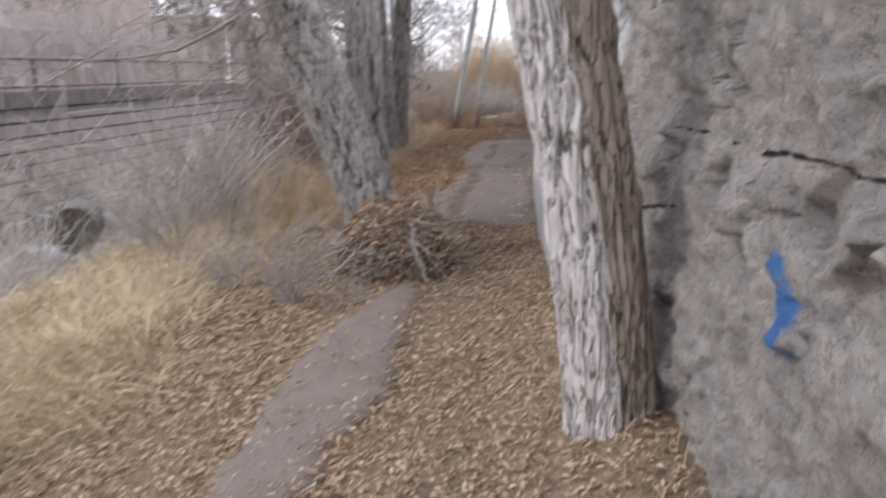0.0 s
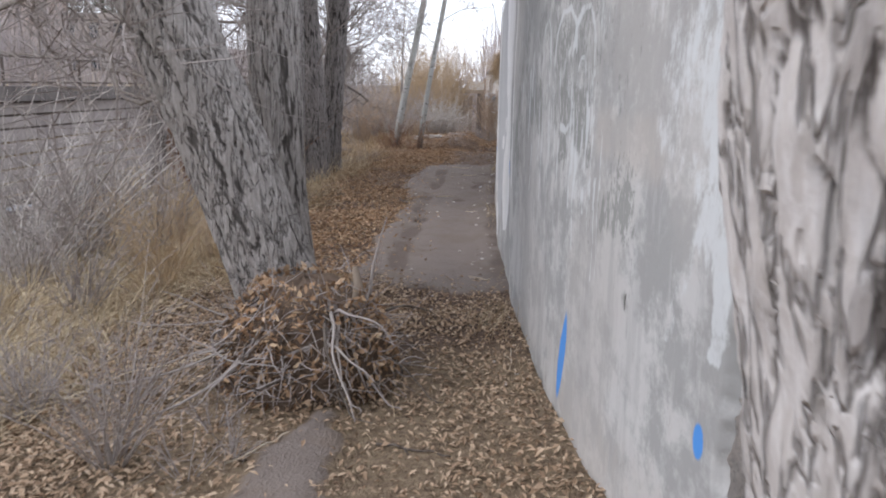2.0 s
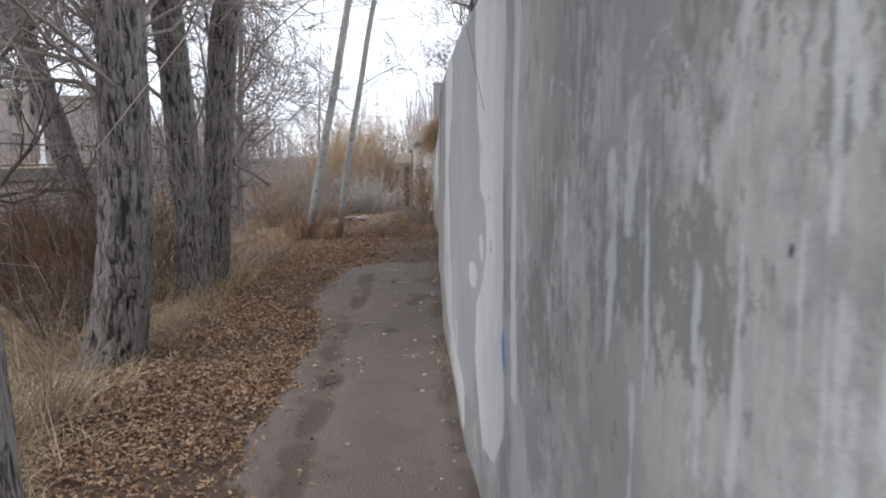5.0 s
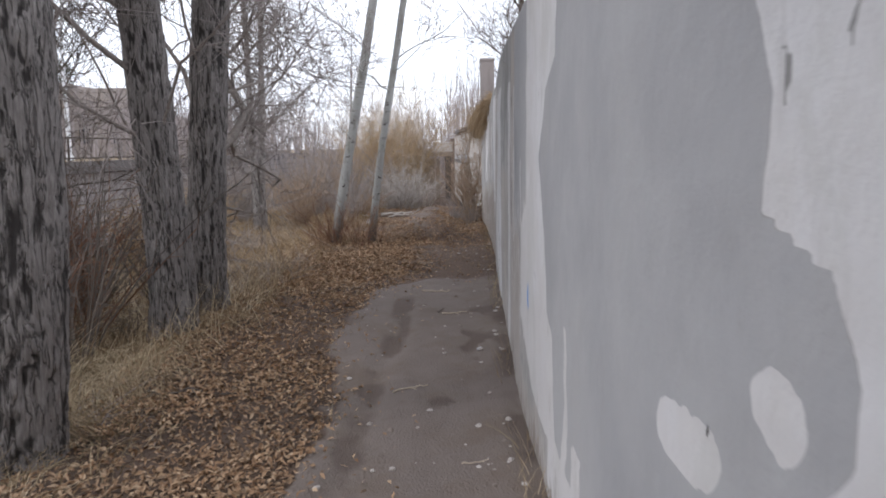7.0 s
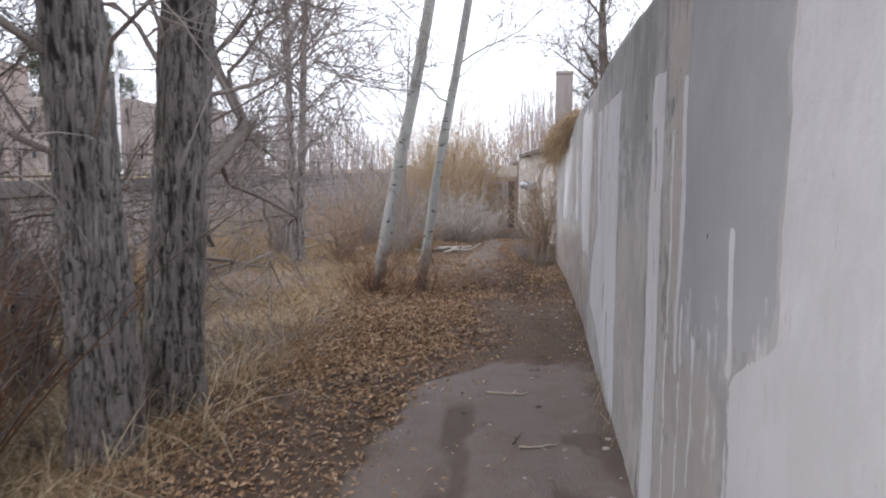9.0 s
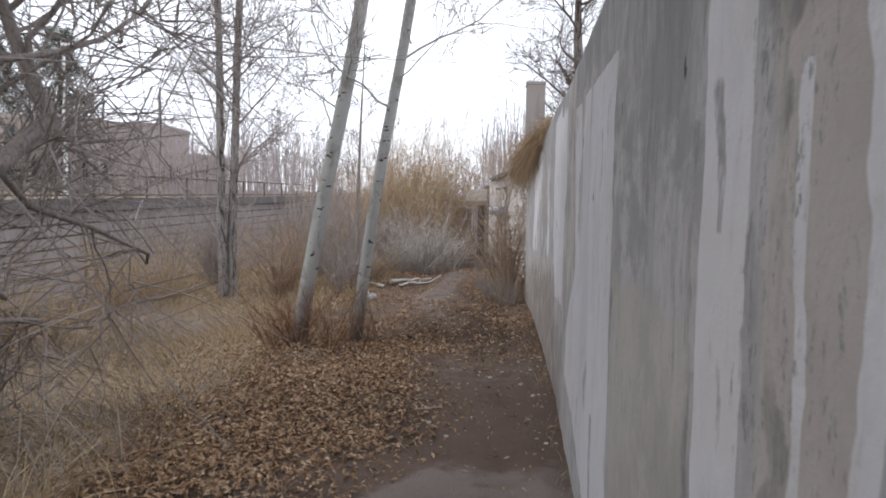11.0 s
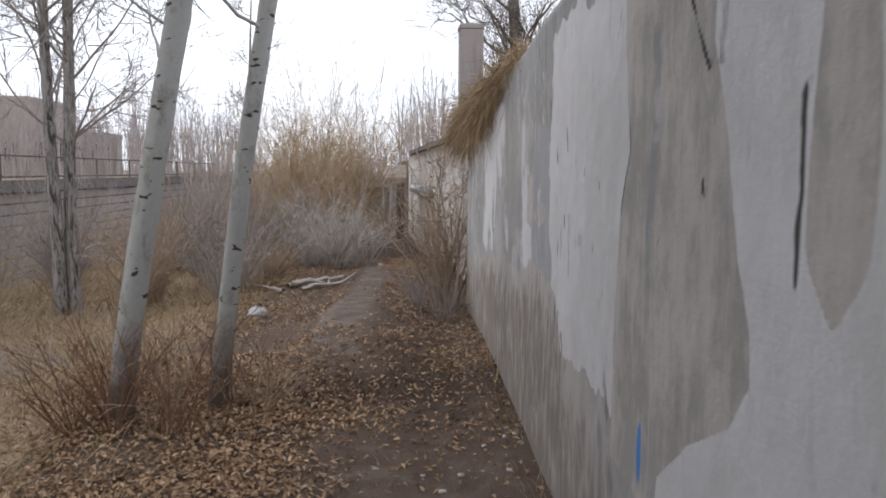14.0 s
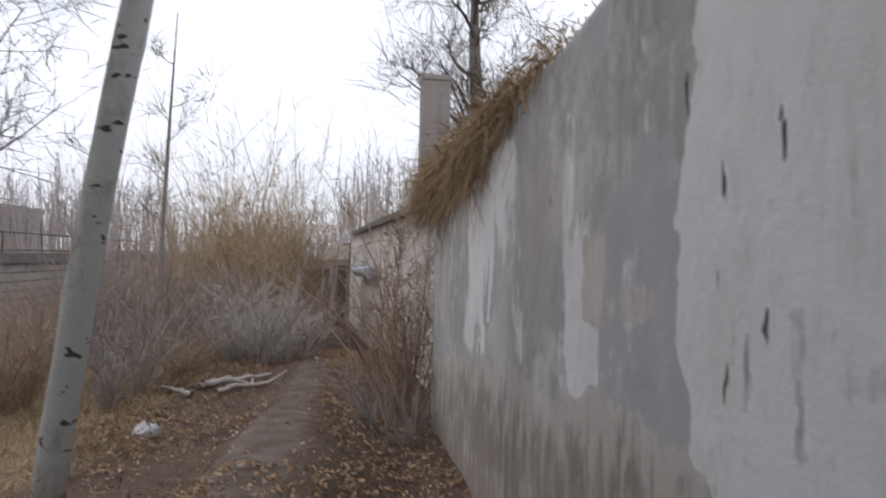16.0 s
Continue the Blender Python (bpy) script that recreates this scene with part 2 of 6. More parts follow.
STEM_RED = strand_mat("reddish_stems", [(0.17, 0.085, 0.052), (0.22, 0.115, 0.066), (0.11, 0.07, 0.052)])
STEM_GOLD = strand_mat("golden_willow_stems", [(0.40, 0.275, 0.145), (0.47, 0.345, 0.20), (0.34, 0.25, 0.165), (0.37, 0.30, 0.215)])
STEM_TAN = strand_mat("tan_willow_stems", [(0.33, 0.24, 0.17), (0.42, 0.315, 0.23), (0.24, 0.18, 0.135)])

# ---- ground ----
WALL_Y = [-8, 0, 2.4, 3.6, 4.2, 5.0, 6.4, 8.4, 10.5, 13, 15, 17, 20.3, 21, 23, 36, 44]
WALL_X = [1.1, 0.58, 0.36, 0.17, 0.09, -0.01, -0.11, -0.155, -0.13, -0.06, 0.04, 0.12, 0.155, 0.36, 0.34, -0.12, -0.4]
WALL_TOP, WALL_END = 2.1, 20.25


def wall_x(y):
    return np.interp(y, WALL_Y, WALL_X)


def slab(x, y):
    """How much of the ground is bare packed earth, 0 to 1."""
    wob = 0.12 * fbm(x, y, 1.3, 3) + 0.10 * fbm(x, y, 5.0, 4) + 0.05 * fbm(x, y, 13.0, 6)
    left = np.interp(y, [1, 2.2, 3.1, 3.7, 4.7, 5.0], [-1.22, -1.2, -1.29, -1.24, -1.02, -0.98])
    right = np.interp(y, [1, 2.2, 3.1, 3.8, 4.7, 5.0], [-0.9, -0.92, -0.78, -0.85, -0.95, -0.98])
    one = smooth(-0.02, 0.12, x - left + wob * 0.8) * smooth(-0.02, 0.10, right + 0.06 - x + wob) * smooth(-1.5, 0.5, y) * smooth(4.9, 4.6, y)
    left2 = np.interp(y, [6.3, 6.9, 8.7, 11, 12, 13.5, 14.0, 14.5], [-1.25, -1.3, -1.22, -1.24, -1.33, -1.22, -0.95, -0.7])
    two = smooth(-0.03, 0.16, x - left2 + wob * 1.0) * smooth(6.35, 6.75, y + wob * 2 + 0.25 * x) * smooth(14.6, 13.2, y + 3.5 * wob)
    three = smooth(0.0, 0.12, x + 1.05 + wob) * smooth(15.6, 15.9, y + wob * 2) * smooth(17.0, 16.6, y + wob * 2) * 0.36
    hump = smooth(0.34, 0.1, np.abs(x + 0.98 - 0.05 * (y - 18)) + wob) * smooth(17.4, 18.0, y) * smooth(27, 23, y) * 0.5
    return np.clip(np.maximum.reduce([one, two, three, hump]), 0, 1) * (x < wall_x(y) + 0.1)


def rut_at(x, y):
    """Worn line along the packed earth, the earth's crumbled edges and old footmarks."""
    line = smooth(0.15, 0.01, np.abs(x + 0.93 + 0.10 * fbm(y, 0 * y, 1.2, 44) - 0.12 * smooth(10.5, 13, y))) * smooth(6.8, 7.4, y) * smooth(13.5, 12.8, y)
    foot = smooth(0.32, 0.55, fbm(x * 1.6, y * 0.8, 3.2, 48, 2)) * smooth(-1.1, -0.6, x)
    edge = smooth(0.2, 0.02, wall_x(y) - x) * 0.8
    return np.clip(np.maximum.reduce([line, 0.7 * foot, edge]), 0, 1) * smooth(2, 6, y)


def height(x, y):
    wx = wall_x(y)
    shift = 2.0 * smooth(9, 14, y) * smooth(30, 25, y) - 0.8 * smooth(26, 31, y)
    bank = -1.3 * smooth(-3.4, -5.9, x + shift) - 0.14 * smooth(-1.9, -3.4, x)
    fall = -0.42 * smooth(23.5, 31, y)
    hump = 0.20 * smooth(-1.38, -1.02, x - 0.03 * (y - 18)) * smooth(-0.05, -0.75, x) * smooth(17.2, 18.3, y) * smooth(25.5, 22, y)
    rough = 0.035 * fbm(x, y, 0.9, 1) + 0.012 * fbm(x, y, 6.0, 2) * smooth(-9, -3, x)
    rut = -0.02 * rut_at(x, y)
    crest = rut + 0.045 * slab(x, y) * smooth(15, 14, y)
    foot = 0.05 * smooth(0.30, 0.0, wx - x) + 0.15 * smooth(0.62, 0.12, wx - x) * smooth(4.4, 3.2, y)
    behind = (1.78 - fall) * smooth(0.08, 0.24, x - wx)
    far = 1.15 * smooth(-9.9, -10.05, x) + 0.5
    rise = 0.11 * smooth(11, 13, y) * smooth(22, 19, y) * smooth(-3.4, -2.2, x)
    z = rise + bank + fall * smooth(-10, -3, x) + hump + rough + crest + foot + behind
    return np.where(x < -9.87, 1.05 + 0.02 * fbm(x, y, 0.3, 5), z)


def axis(stops):
    out = []
    for (a, b, step) in stops:
        out.append(np.arange(a, b, step))
    return np.concatenate(out)


def soil():
    m = Nodes("soil_and_packed_earth", 0.95)
    v = m.where()
    big, mid, fine = m.noise(v, 0.9, 5), m.noise(v, 6, 6, 0.65), m.noise(v, 55, 5, 0.7)
    grit = m.voronoi(v, 90, "F1")
    earth = m.mix(mid, (0.075, 0.05, 0.036), (0.155, 0.108, 0.08))
    earth = m.mix(m.step(big, 0.45, 0.7, 0, 0.6), earth, (0.07, 0.047, 0.035))
    thatch = m.mix(m.step(m.noise(m.where((1, 1, 1)), 26, 6, 0.75), 0.35, 0.65), (0.15, 0.105, 0.065), (0.36, 0.28, 0.18))
    earth = m.mix(m.step(m.attr("grass"), 0.25, 0.75), earth, thatch)
    pale = m.mix(mid, (0.16, 0.129, 0.111), (0.225, 0.187, 0.164))
    pale = m.mix(m.step(m.noise(v, 2.2, 7, 0.72), 0.47, 0.66, 0, 0.75), pale, (0.17, 0.132, 0.105))
    pale = m.mix(m.step(m.noise(v, 7, 7, 0.75), 0.56, 0.70, 0, 0.6), pale, (0.15, 0.115, 0.092))
    pale = m.mix(m.step(m.attr("rut"), 0.2, 0.6, 0, 0.9), pale, (0.12, 0.092, 0.075))
    pale = m.mix(m.step(fine, 0.62, 0.75, 0, 0.5), pale, (0.17, 0.13, 0.105))
    f = m.step(m.math("ADD", m.attr("bare"), m.math("MULTIPLY", m.math("SUBTRACT", mid, 0.5), 0.9)), 0.26, 0.74)
    h = m.math("ADD", m.math("MULTIPLY", fine, 0.5), m.math("ADD", m.math("MULTIPLY", grit, 0.35), mid))
    m.bump(h, 0.018, 0.9)
    return m.done(m.mix(f, earth, pale))


def build_ground():
    xs = axis([(-400, -60, 40), (-60, -14, 5), (-14, -10.0, 1.0), (-10.0, -9.7, 0.05), (-9.7, -4.5, 0.16), (-4.5, -1.6, 0.07), (-1.6, 0.75, 0.04), (0.75, 3, 0.3), (3, 20, 3), (20, 401, 40)])
    ys = axis([(-300, -40, 40), (-40, -8, 4), (-8, 0, 0.4), (0, 26, 0.055), (26, 40, 0.25), (40, 80, 3), (80, 700, 40)])
    X, Y = np.meshgrid(xs, ys, indexing="ij")
    Z = height(X, Y)
    grass = np.clip(smooth(-1.9, -2.7, X + 0.5 * fbm(X, Y, 0.8, 8)) + smooth(0.4, 0.8, X - wall_x(Y)) + 0.5 * smooth(6.2, 5.0, Y + 0.5 * fbm(X, Y, 1.5, 18)), 0, 1)
    me = mesh_of("ground", np.stack([X, Y, Z], -1), grid_quads(len(xs), len(ys))[:, ::-1], soil(), True, attrs={"bare": slab(X, Y), "grass": grass, "rut": rut_at(X, Y) * (0.6 + 0.8 * fbm(X, Y, 5, 46))})
    tagged(new("ground", me), "brown earth bank with a packed dirt path and dry leaf litter", "ground", kind="structure")


build_ground()


def water():
    m = Nodes("icy_creek_water", 0.18)
    n = m.noise(m.where((1, 0.5, 1)), 1.6, 5)
    m.bsdf.inputs["Specular IOR Level"].default_value = 0.5
    m.bump(m.noise(m.where(), 9, 3), 0.01, 0.4)
    return m.done(m.mix(m.step(n, 0.50, 0.66), (0.12, 0.108, 0.098), (0.48, 0.51, 0.56)))


def build_creek():
    xs, ys = np.linspace(-9.8, -4.2, 20), np.linspace(-20, 60, 120)
    X, Y = np.meshgrid(xs, ys, indexing="ij")
    me = mesh_of("water", np.stack([X, Y, np.full_like(X, -1.12)], -1), grid_quads(20, 120)[:, ::-1], water(), True)
    tagged(new("water", me), "shallow creek, partly frozen and pale with ice", "water", kind="structure")


build_creek()

# ---- the concrete wall beside the path ----
def stucco(name, rough_part):
    m = Nodes(name, 0.88)
    v = m.where()
    tall = m.where((1, 1, 0.10))
    tall2 = m.where((1, 1, 0.22))
    big, mid, fine = m.noise(v, 1.1, 5), m.noise(v, 5, 6, 0.65), m.noise(v, 60, 5, 0.7)
    run, run2 = m.noise(tall, 5.5, 6, 0.65), m.noise(tall2, 16, 6, 0.7)
    wob = m.math("MULTIPLY", m.math("SUBTRACT", m.math("ADD", m.math("MULTIPLY", run2, 0.45), m.math("MULTIPLY", mid, 0.55)), 0.5), 0.9)
    fleck = m.noise(m.where((1, 1, 0.4)), 38, 5, 0.75)
    mott = m.noise(v, 3.2, 8, 0.72)
    if rough_part:
        col = m.mix(m.step(mid, 0.3, 0.7), (0.57, 0.495, 0.445), (0.76, 0.685, 0.625))
        col = m.mix(m.step(mott, 0.46, 0.66, 0, 0.55), col, (0.42, 0.40, 0.385))
        col = m.mix(m.step(m.noise(v, 9, 7, 0.75), 0.53, 0.60, 0, 0.45), col, (0.33, 0.30, 0.28))
        col = m.mix(m.step(m.noise(m.where((1, 1, 0.35)), 7, 7, 0.7), 0.55, 0.66, 0, 0.3), col, (0.29, 0.28, 0.275))
        col = m.mix(m.step(fleck, 0.61, 0.68, 0, 0.6), col, (0.13, 0.115, 0.105))
        col = m.mix(m.step(m.noise(v, 24, 6, 0.7), 0.58, 0.68, 0, 0.6), col, (0.56, 0.525, 0.49))
        pit = m.noise(v, 48, 6, 0.8)
        col = m.mix(m.step(pit, 0.53, 0.58, 0, 0.5), col, (0.29, 0.262, 0.24))
        col = m.mix(m.step(pit, 0.47, 0.42, 0, 0.4), col, (0.62, 0.57, 0.53))
        col = m.mix(m.step(m.noise(m.where((1, 1, 0.5)), 15, 8, 0.8), 0.56, 0.62, 0, 0.3), col, (0.28, 0.26, 0.245))
        chip = m.noise(v, 17, 4, 0.55, 0.8)
        col = m.mix(m.step(chip, 0.52, 0.56, 0, 0.35), col, (0.42, 0.39, 0.365))
        col = m.mix(m.step(m.math("ABSOLUTE", m.math("SUBTRACT", chip, 0.53)), 0.010, 0.002, 0, 0.6), col, (0.15, 0.13, 0.118))
        vein = m.math("ABSOLUTE", m.math("SUBTRACT", m.noise(v, 4.5, 7, 0.65, 0.6), 0.5))
        col = m.mix(m.step(vein, 0.006, 0.001, 0, 0.35), col, (0.07, 0.06, 0.053))
        col = m.mix(m.step(m.attr("crack"), 0.3, 0.8), col, (0.045, 0.038, 0.033))
    else:
        edge = lambda a, lo=0.44, hi=0.53: m.step(m.math("ADD", m.attr(a), wob), lo, hi)
        col = m.mix(m.step(mott, 0.43, 0.57), (0.315, 0.312, 0.303), (0.485, 0.475, 0.462))
        col = m.mix(m.step(big, 0.44, 0.58, 0, 0.45), col, (0.425, 0.398, 0.372))
        col = m.mix(m.step(run, 0.50, 0.62, 0, 0.4), col, (0.30, 0.29, 0.283))
        col = m.mix(m.step(run2, 0.56, 0.66, 0, 0.25), col, (0.52, 0.505, 0.49))
        streaky = m.math("ADD", m.math("MULTIPLY", m.math("SUBTRACT", run2, 0.5), 1.5), m.math("MULTIPLY", m.math("SUBTRACT", mott, 0.5), 1.2))
        col = m.mix(m.step(m.math("ADD", m.attr("tan"), wob), 0.25, 0.8, 0, 0.85), col, m.mix(mott, (0.40, 0.36, 0.325), (0.52, 0.475, 0.43)))
        col = m.mix(m.step(m.math("ADD", m.attr("grime"), streaky), 0.30, 0.85, 0, 0.85), col, m.mix(mott, (0.165, 0.163, 0.152), (0.275, 0.272, 0.255)))
        smoothgrey = m.mix(m.step(big, 0.38, 0.62), (0.365, 0.365, 0.372), (0.42, 0.418, 0.42))
        smoothgrey = m.mix(m.step(mid, 0.54, 0.72, 0, 0.22), smoothgrey, (0.33, 0.325, 0.325))
        smoothgrey = m.mix(m.step(m.noise(m.where((1, 1, 0.5)), 1.7, 6, 0.65, 0.4), 0.48, 0.64, 0, 0.4), smoothgrey, (0.425, 0.415, 0.405))
        col = m.mix(edge("grey"), col, smoothgrey)
        paint = m.mix(mott, (0.62, 0.613, 0.617), (0.70, 0.692, 0.695))
        paint = m.mix(m.step(run2, 0.56, 0.68, 0, 0.30), paint, (0.46, 0.445, 0.435))
        paint = m.mix(m.step(big, 0.44, 0.58, 0, 0.45), paint, (0.57, 0.545, 0.52))
        paint = m.mix(m.step(m.noise(m.where((1, 1, 0.5)), 2.3, 7, 0.68, 0.5), 0.49, 0.58, 0, 0.42), paint, (0.53, 0.525, 0.50))
        paint = m.mix(m.step(m.noise(m.where((1, 1, 0.3)), 21, 7, 0.8), 0.60, 0.68, 0, 0.5), paint, (0.33, 0.318, 0.302))
        col = m.mix(edge("pale"), col, paint)
        col = m.mix(m.step(m.math("ADD", m.attr("grime"), streaky), 0.50, 1.0, 0, 0.5), col, (0.28, 0.275, 0.258))
        bare = m.mix(m.step(m.math("ADD", m.math("MULTIPLY", run2, 0.45), m.math("MULTIPLY", mott, 0.55)), 0.42, 0.58), (0.37, 0.345, 0.32), (0.53, 0.49, 0.452))
        bare = m.mix(m.step(mott, 0.5, 0.66, 0, 0.5), bare, (0.50, 0.475, 0.44))
        col = m.mix(edge("bare"), col, bare)
        col = m.mix(m.step(m.math("ADD", m.attr("dirt"), m.math("MULTIPLY", streaky, 1.2)), 0.28, 0.80, 0, 0.85), col, m.mix(mott, (0.155, 0.127, 0.108), (0.30, 0.255, 0.225)))
        pits = m.noise(m.where((1, 1, 0.45)), 34, 7, 0.8)
        flake = m.math("ADD", m.attr("flake"), m.math("MULTIPLY", m.math("SUBTRACT", m.math("ADD", m.math("MULTIPLY", pits, 0.6), m.math("MULTIPLY", fleck, 0.4)), 0.5), 2.6))
        col = m.mix(m.step(flake, 0.44, 0.56, 0, 0.85), col, m.mix(mott, (0.17, 0.172, 0.163), (0.29, 0.29, 0.275)))
        chalk = m.math("ADD", m.attr("wash"), m.math("MULTIPLY", m.math("SUBTRACT", m.math("ADD", m.math("MULTIPLY", fleck, 0.5), m.math("MULTIPLY", mott, 0.5)), 0.5), 2.2))
        col = m.mix(m.step(chalk, 0.34, 0.66, 0, 0.8), col, (0.57, 0.582, 0.585))
        col = m.mix(m.step(m.math("ADD", m.attr("dark"), wob), 0.42, 0.60, 0, 0.8), col, m.mix(mott, (0.14, 0.135, 0.13), (0.24, 0.232, 0.222)))
        col = m.mix(m.step(m.attr("crack"), 0.35, 0.75, 0, 0.95), col, (0.05, 0.044, 0.04))
    col = m.mix(m.step(m.math("ADD", m.attr("blue"), m.math("MULTIPLY", m.math("SUBTRACT", mid, 0.5), 0.5)), 0.30, 0.85, 0, 0.9), col, (0.055, 0.25, 0.66))
    h = m.math("ADD", m.math("MULTIPLY", fine, 0.35), m.math("ADD", mid, m.math("MULTIPLY", m.noise(v, 26, 8, 0.85), 1.6 if rough_part else 0.1)))
    m.bump(h, 0.03 if rough_part else 0.006, 1.0 if rough_part else 0.7)
    return m.done(col)


def blob(y, z, cy, cz, ry, rz, soft=0.35):
    """A soft ellipse on the wall."""
    d = np.sqrt(((y - cy) / ry) ** 2 + ((z - cz) / rz) ** 2)
    return smooth(1 + soft, 1 - soft, d)


def pane(y, z, y0, y1, z0, z1, e=0.05):
    return smooth(y0 - e, y0 + e, y) * smooth(y1 + e, y1 - e, y) * smooth(z0 - e, z0 + e, z) * smooth(z1 + e, z1 - e, z)


def build_wall():
    # plastered stretch
    ys = np.concatenate([np.arange(3.15, 16.6, 0.0105), np.arange(16.6, WALL_END + 0.01, 0.024)])
    zs = np.concatenate([np.concatenate([np.arange(-0.3, 0.3, 0.025), np.arange(0.3, WALL_TOP - 0.03, 0.0125)]), [WALL_TOP - 0.025, WALL_TOP - 0.008]])
    Y, Z = np.meshgrid(ys, zs, indexing="ij")
    top = 2.1 - 0.02 * (fbm(Y, 0 * Y, 0.7, 3)) - 0.16 * smooth(15.5, 20.2, Y) + 0.05 * smooth(9.5, 12.0, Y) * smooth(15.5, 13, Y)
    edge = 3.32 + 0.09 * fbm(Z, 0 * Z, 2.2, 9) + 0.05 * fbm(Z, 0 * Z, 9, 6)
    Yb = np.where(Y < 3.6, edge + (Y - 3.15) * (3.6 - edge) / 0.45, Y)
    X = wall_x(Yb) + 0.010 * fbm(Yb, Z, 1.1, 11) + 0.004 * fbm(Yb, Z, 7, 12)
    X += 0.02 * smooth(0.05, 0.0, top - (Z * top / WALL_TOP)) + 0.05 * smooth(0.05, 0, Yb - edge)
    Zt = np.where(Z > 0, Z * top / WALL_TOP, Z)
    y, z = Yb, Zt
    A = {k: np.zeros_like(y) for k in ("grey", "pale", "bare", "wash", "grime", "tan", "dirt", "dark", "crack", "blue", "flake")}
    paint_wall(A, y, z)
    verts = [np.stack([X, Yb, Zt], -1).reshape(-1, 3)]
    quads = [grid_quads(len(ys), len(zs))]
    me_v, n0 = verts[0], len(ys) * len(zs)
    # coping and back: thickness
    tops = np.arange(len(ys)) * len(zs) + len(zs) - 1
    back = me_v[tops] + np.array([0.30, 0, -0.01])
    low = back.copy()
    low[:, 2] = -0.3
    V = np.concatenate([me_v, back, low])
    k = np.arange(len(ys) - 1)
    q2 = np.stack([tops[k], n0 + k, n0 + k + 1, tops[k + 1]], -1)
    q3 = np.stack([n0 + k, n0 + len(ys) + k, n0 + len(ys) + k + 1, n0 + k + 1], -1)
    Q = [quads[0][:, ::-1], q2[:, ::-1], q3[:, ::-1]]
    ends = []
    for e in (0, len(ys) - 1):
        col = e * len(zs) + np.arange(len(zs))
        b, l = n0 + e, n0 + len(ys) + e
        for j in range(len(zs) - 1):
            ends.append((col[j], col[j + 1], b if j > len(zs) // 2 else l, l) if j > len(zs) // 2 else (col[j], col[j + 1], l, l))
    tri = [(c[0], c[1], c[2]) for c in ends] + [(n0 + e, n0 + len(ys) + e, e * len(zs) + len(zs) // 2) for e in (0, len(ys) - 1)]
    pad = 2 * len(ys)
    at = {key: np.concatenate([val.ravel(), np.zeros(pad)]) for key, val in A.items()}
    me = mesh_of("wall_east", V, np.concatenate(Q), stucco("weathered_plaster", False), True, tris=tri, attrs=at)
    tagged(new("wall_east", me), "long weathered grey plaster wall with patched paint and streaks", "wall", kind="structure")
    # bare rough stretch
    ys = np.concatenate([np.arange(-7.0, 0.6, 0.05), np.arange(0.6, 3.95, 0.012)])
    zs = np.arange(-0.3, 2.3, 0.013)
    Y, Z = np.meshgrid(ys, zs, indexing="ij")
    n1 = fbm(Y, Z, 1.3, 21, 5)
    lumps = fbm(Y, Z, 4.5, 22, 5)
    line1 = 1.185 + 0.035 * fbm(Y, 0 * Y, 3.5, 5)
    line2 = 0.98 - 0.06 * (Y - 1.2) + 0.05 * fbm(Y, 0 * Y, 3, 7)
    crack = smooth(0.008, 0.002, np.abs(Z - line1)) * smooth(1.0, 1.3, Y) * smooth(2.75, 2.5, Y)
    crack = np.maximum(crack, smooth(0.010, 0.003, np.abs(Z - line2)) * smooth(1.75, 1.9, Y))
    crack = np.maximum(crack, smooth(0.014, 0.004, np.abs(Z - 0.78 + 0.25 * (Y - 1.5))) * smooth(0.7, 0.9, Y) * smooth(1.5, 1.3, Y))
    crack *= smooth(-0.45, 0.0, fbm(Y, Z, 3.2, 33))
    # broken faces of the old concrete, each set in or out and tilted
    r4 = np.random.default_rng(41)
    nf = 430
    fy, fz = r4.uniform(0.4, 4.0, nf), r4.uniform(-0.3, 2.35, nf)
    fo, fty, ftz = r4.normal(0, 0.011, nf), r4.normal(0, 0.16, nf), r4.normal(0, 0.16, nf)
    Yw, Zw = Y + 0.05 * fbm(Y, Z, 5, 37, 4), Z + 0.05 * fbm(Y, Z, 5, 38, 4)
    d1, d2, who = np.full(Y.shape, 9.0), np.full(Y.shape, 9.0), np.zeros(Y.shape, int)
    for i in range(nf):
        d = np.hypot((Yw - fy[i]) * 0.8, (Zw - fz[i]) * 1.25)
        d2 = np.where(d < d1, d1, np.minimum(d2, d))
        who = np.where(d < d1, i, who)
        d1 = np.minimum(d1, d)
    facet = fo[who] + fty[who] * (Yw - fy[who]) + ftz[who] * (Zw - fz[who])
    seam = smooth(0.026, 0.0, d2 - d1) * smooth(0.0, 0.35, fbm(Y, Z, 2.6, 39, 3))
    crack = np.maximum(crack, 0.62 * seam)
    slump = fbm(Y, Z, 11, 24, 4)
    chips = smooth(0.05, 0.35, fbm(Y, Z * 1.3, 6, 27, 3))
    ledge = 0.03 * smooth(1.22, 1.16, Z + 0.04 * fbm(Y, 0 * Y, 2.5, 5))
    X = wall_x(Y) + 0.055 + facet * smooth(3.35, 3.1, Y) + 0.09 * smooth(3.25, 3.5, Y) - 0.035 * n1 - 0.022 * np.abs(lumps) - 0.022 * slump - 0.03 * np.abs(fbm(Y, Z, 17, 26, 4)) + 0.012 * smooth(0.1, 0.3, fbm(Y, Z, 9, 28, 4)) - ledge + 0.02 * chips + 0.012 * crack
    X += 0.035 * smooth(-0.2, 0.5, fbm(Y, Z * 0.4, 1.6, 29, 3)) * smooth(1.1, 1.3, Z)
    recess = pane(Y, Z, 0.55, 1.40, 1.37, 2.6, 0.012)
    X += 0.07 * recess
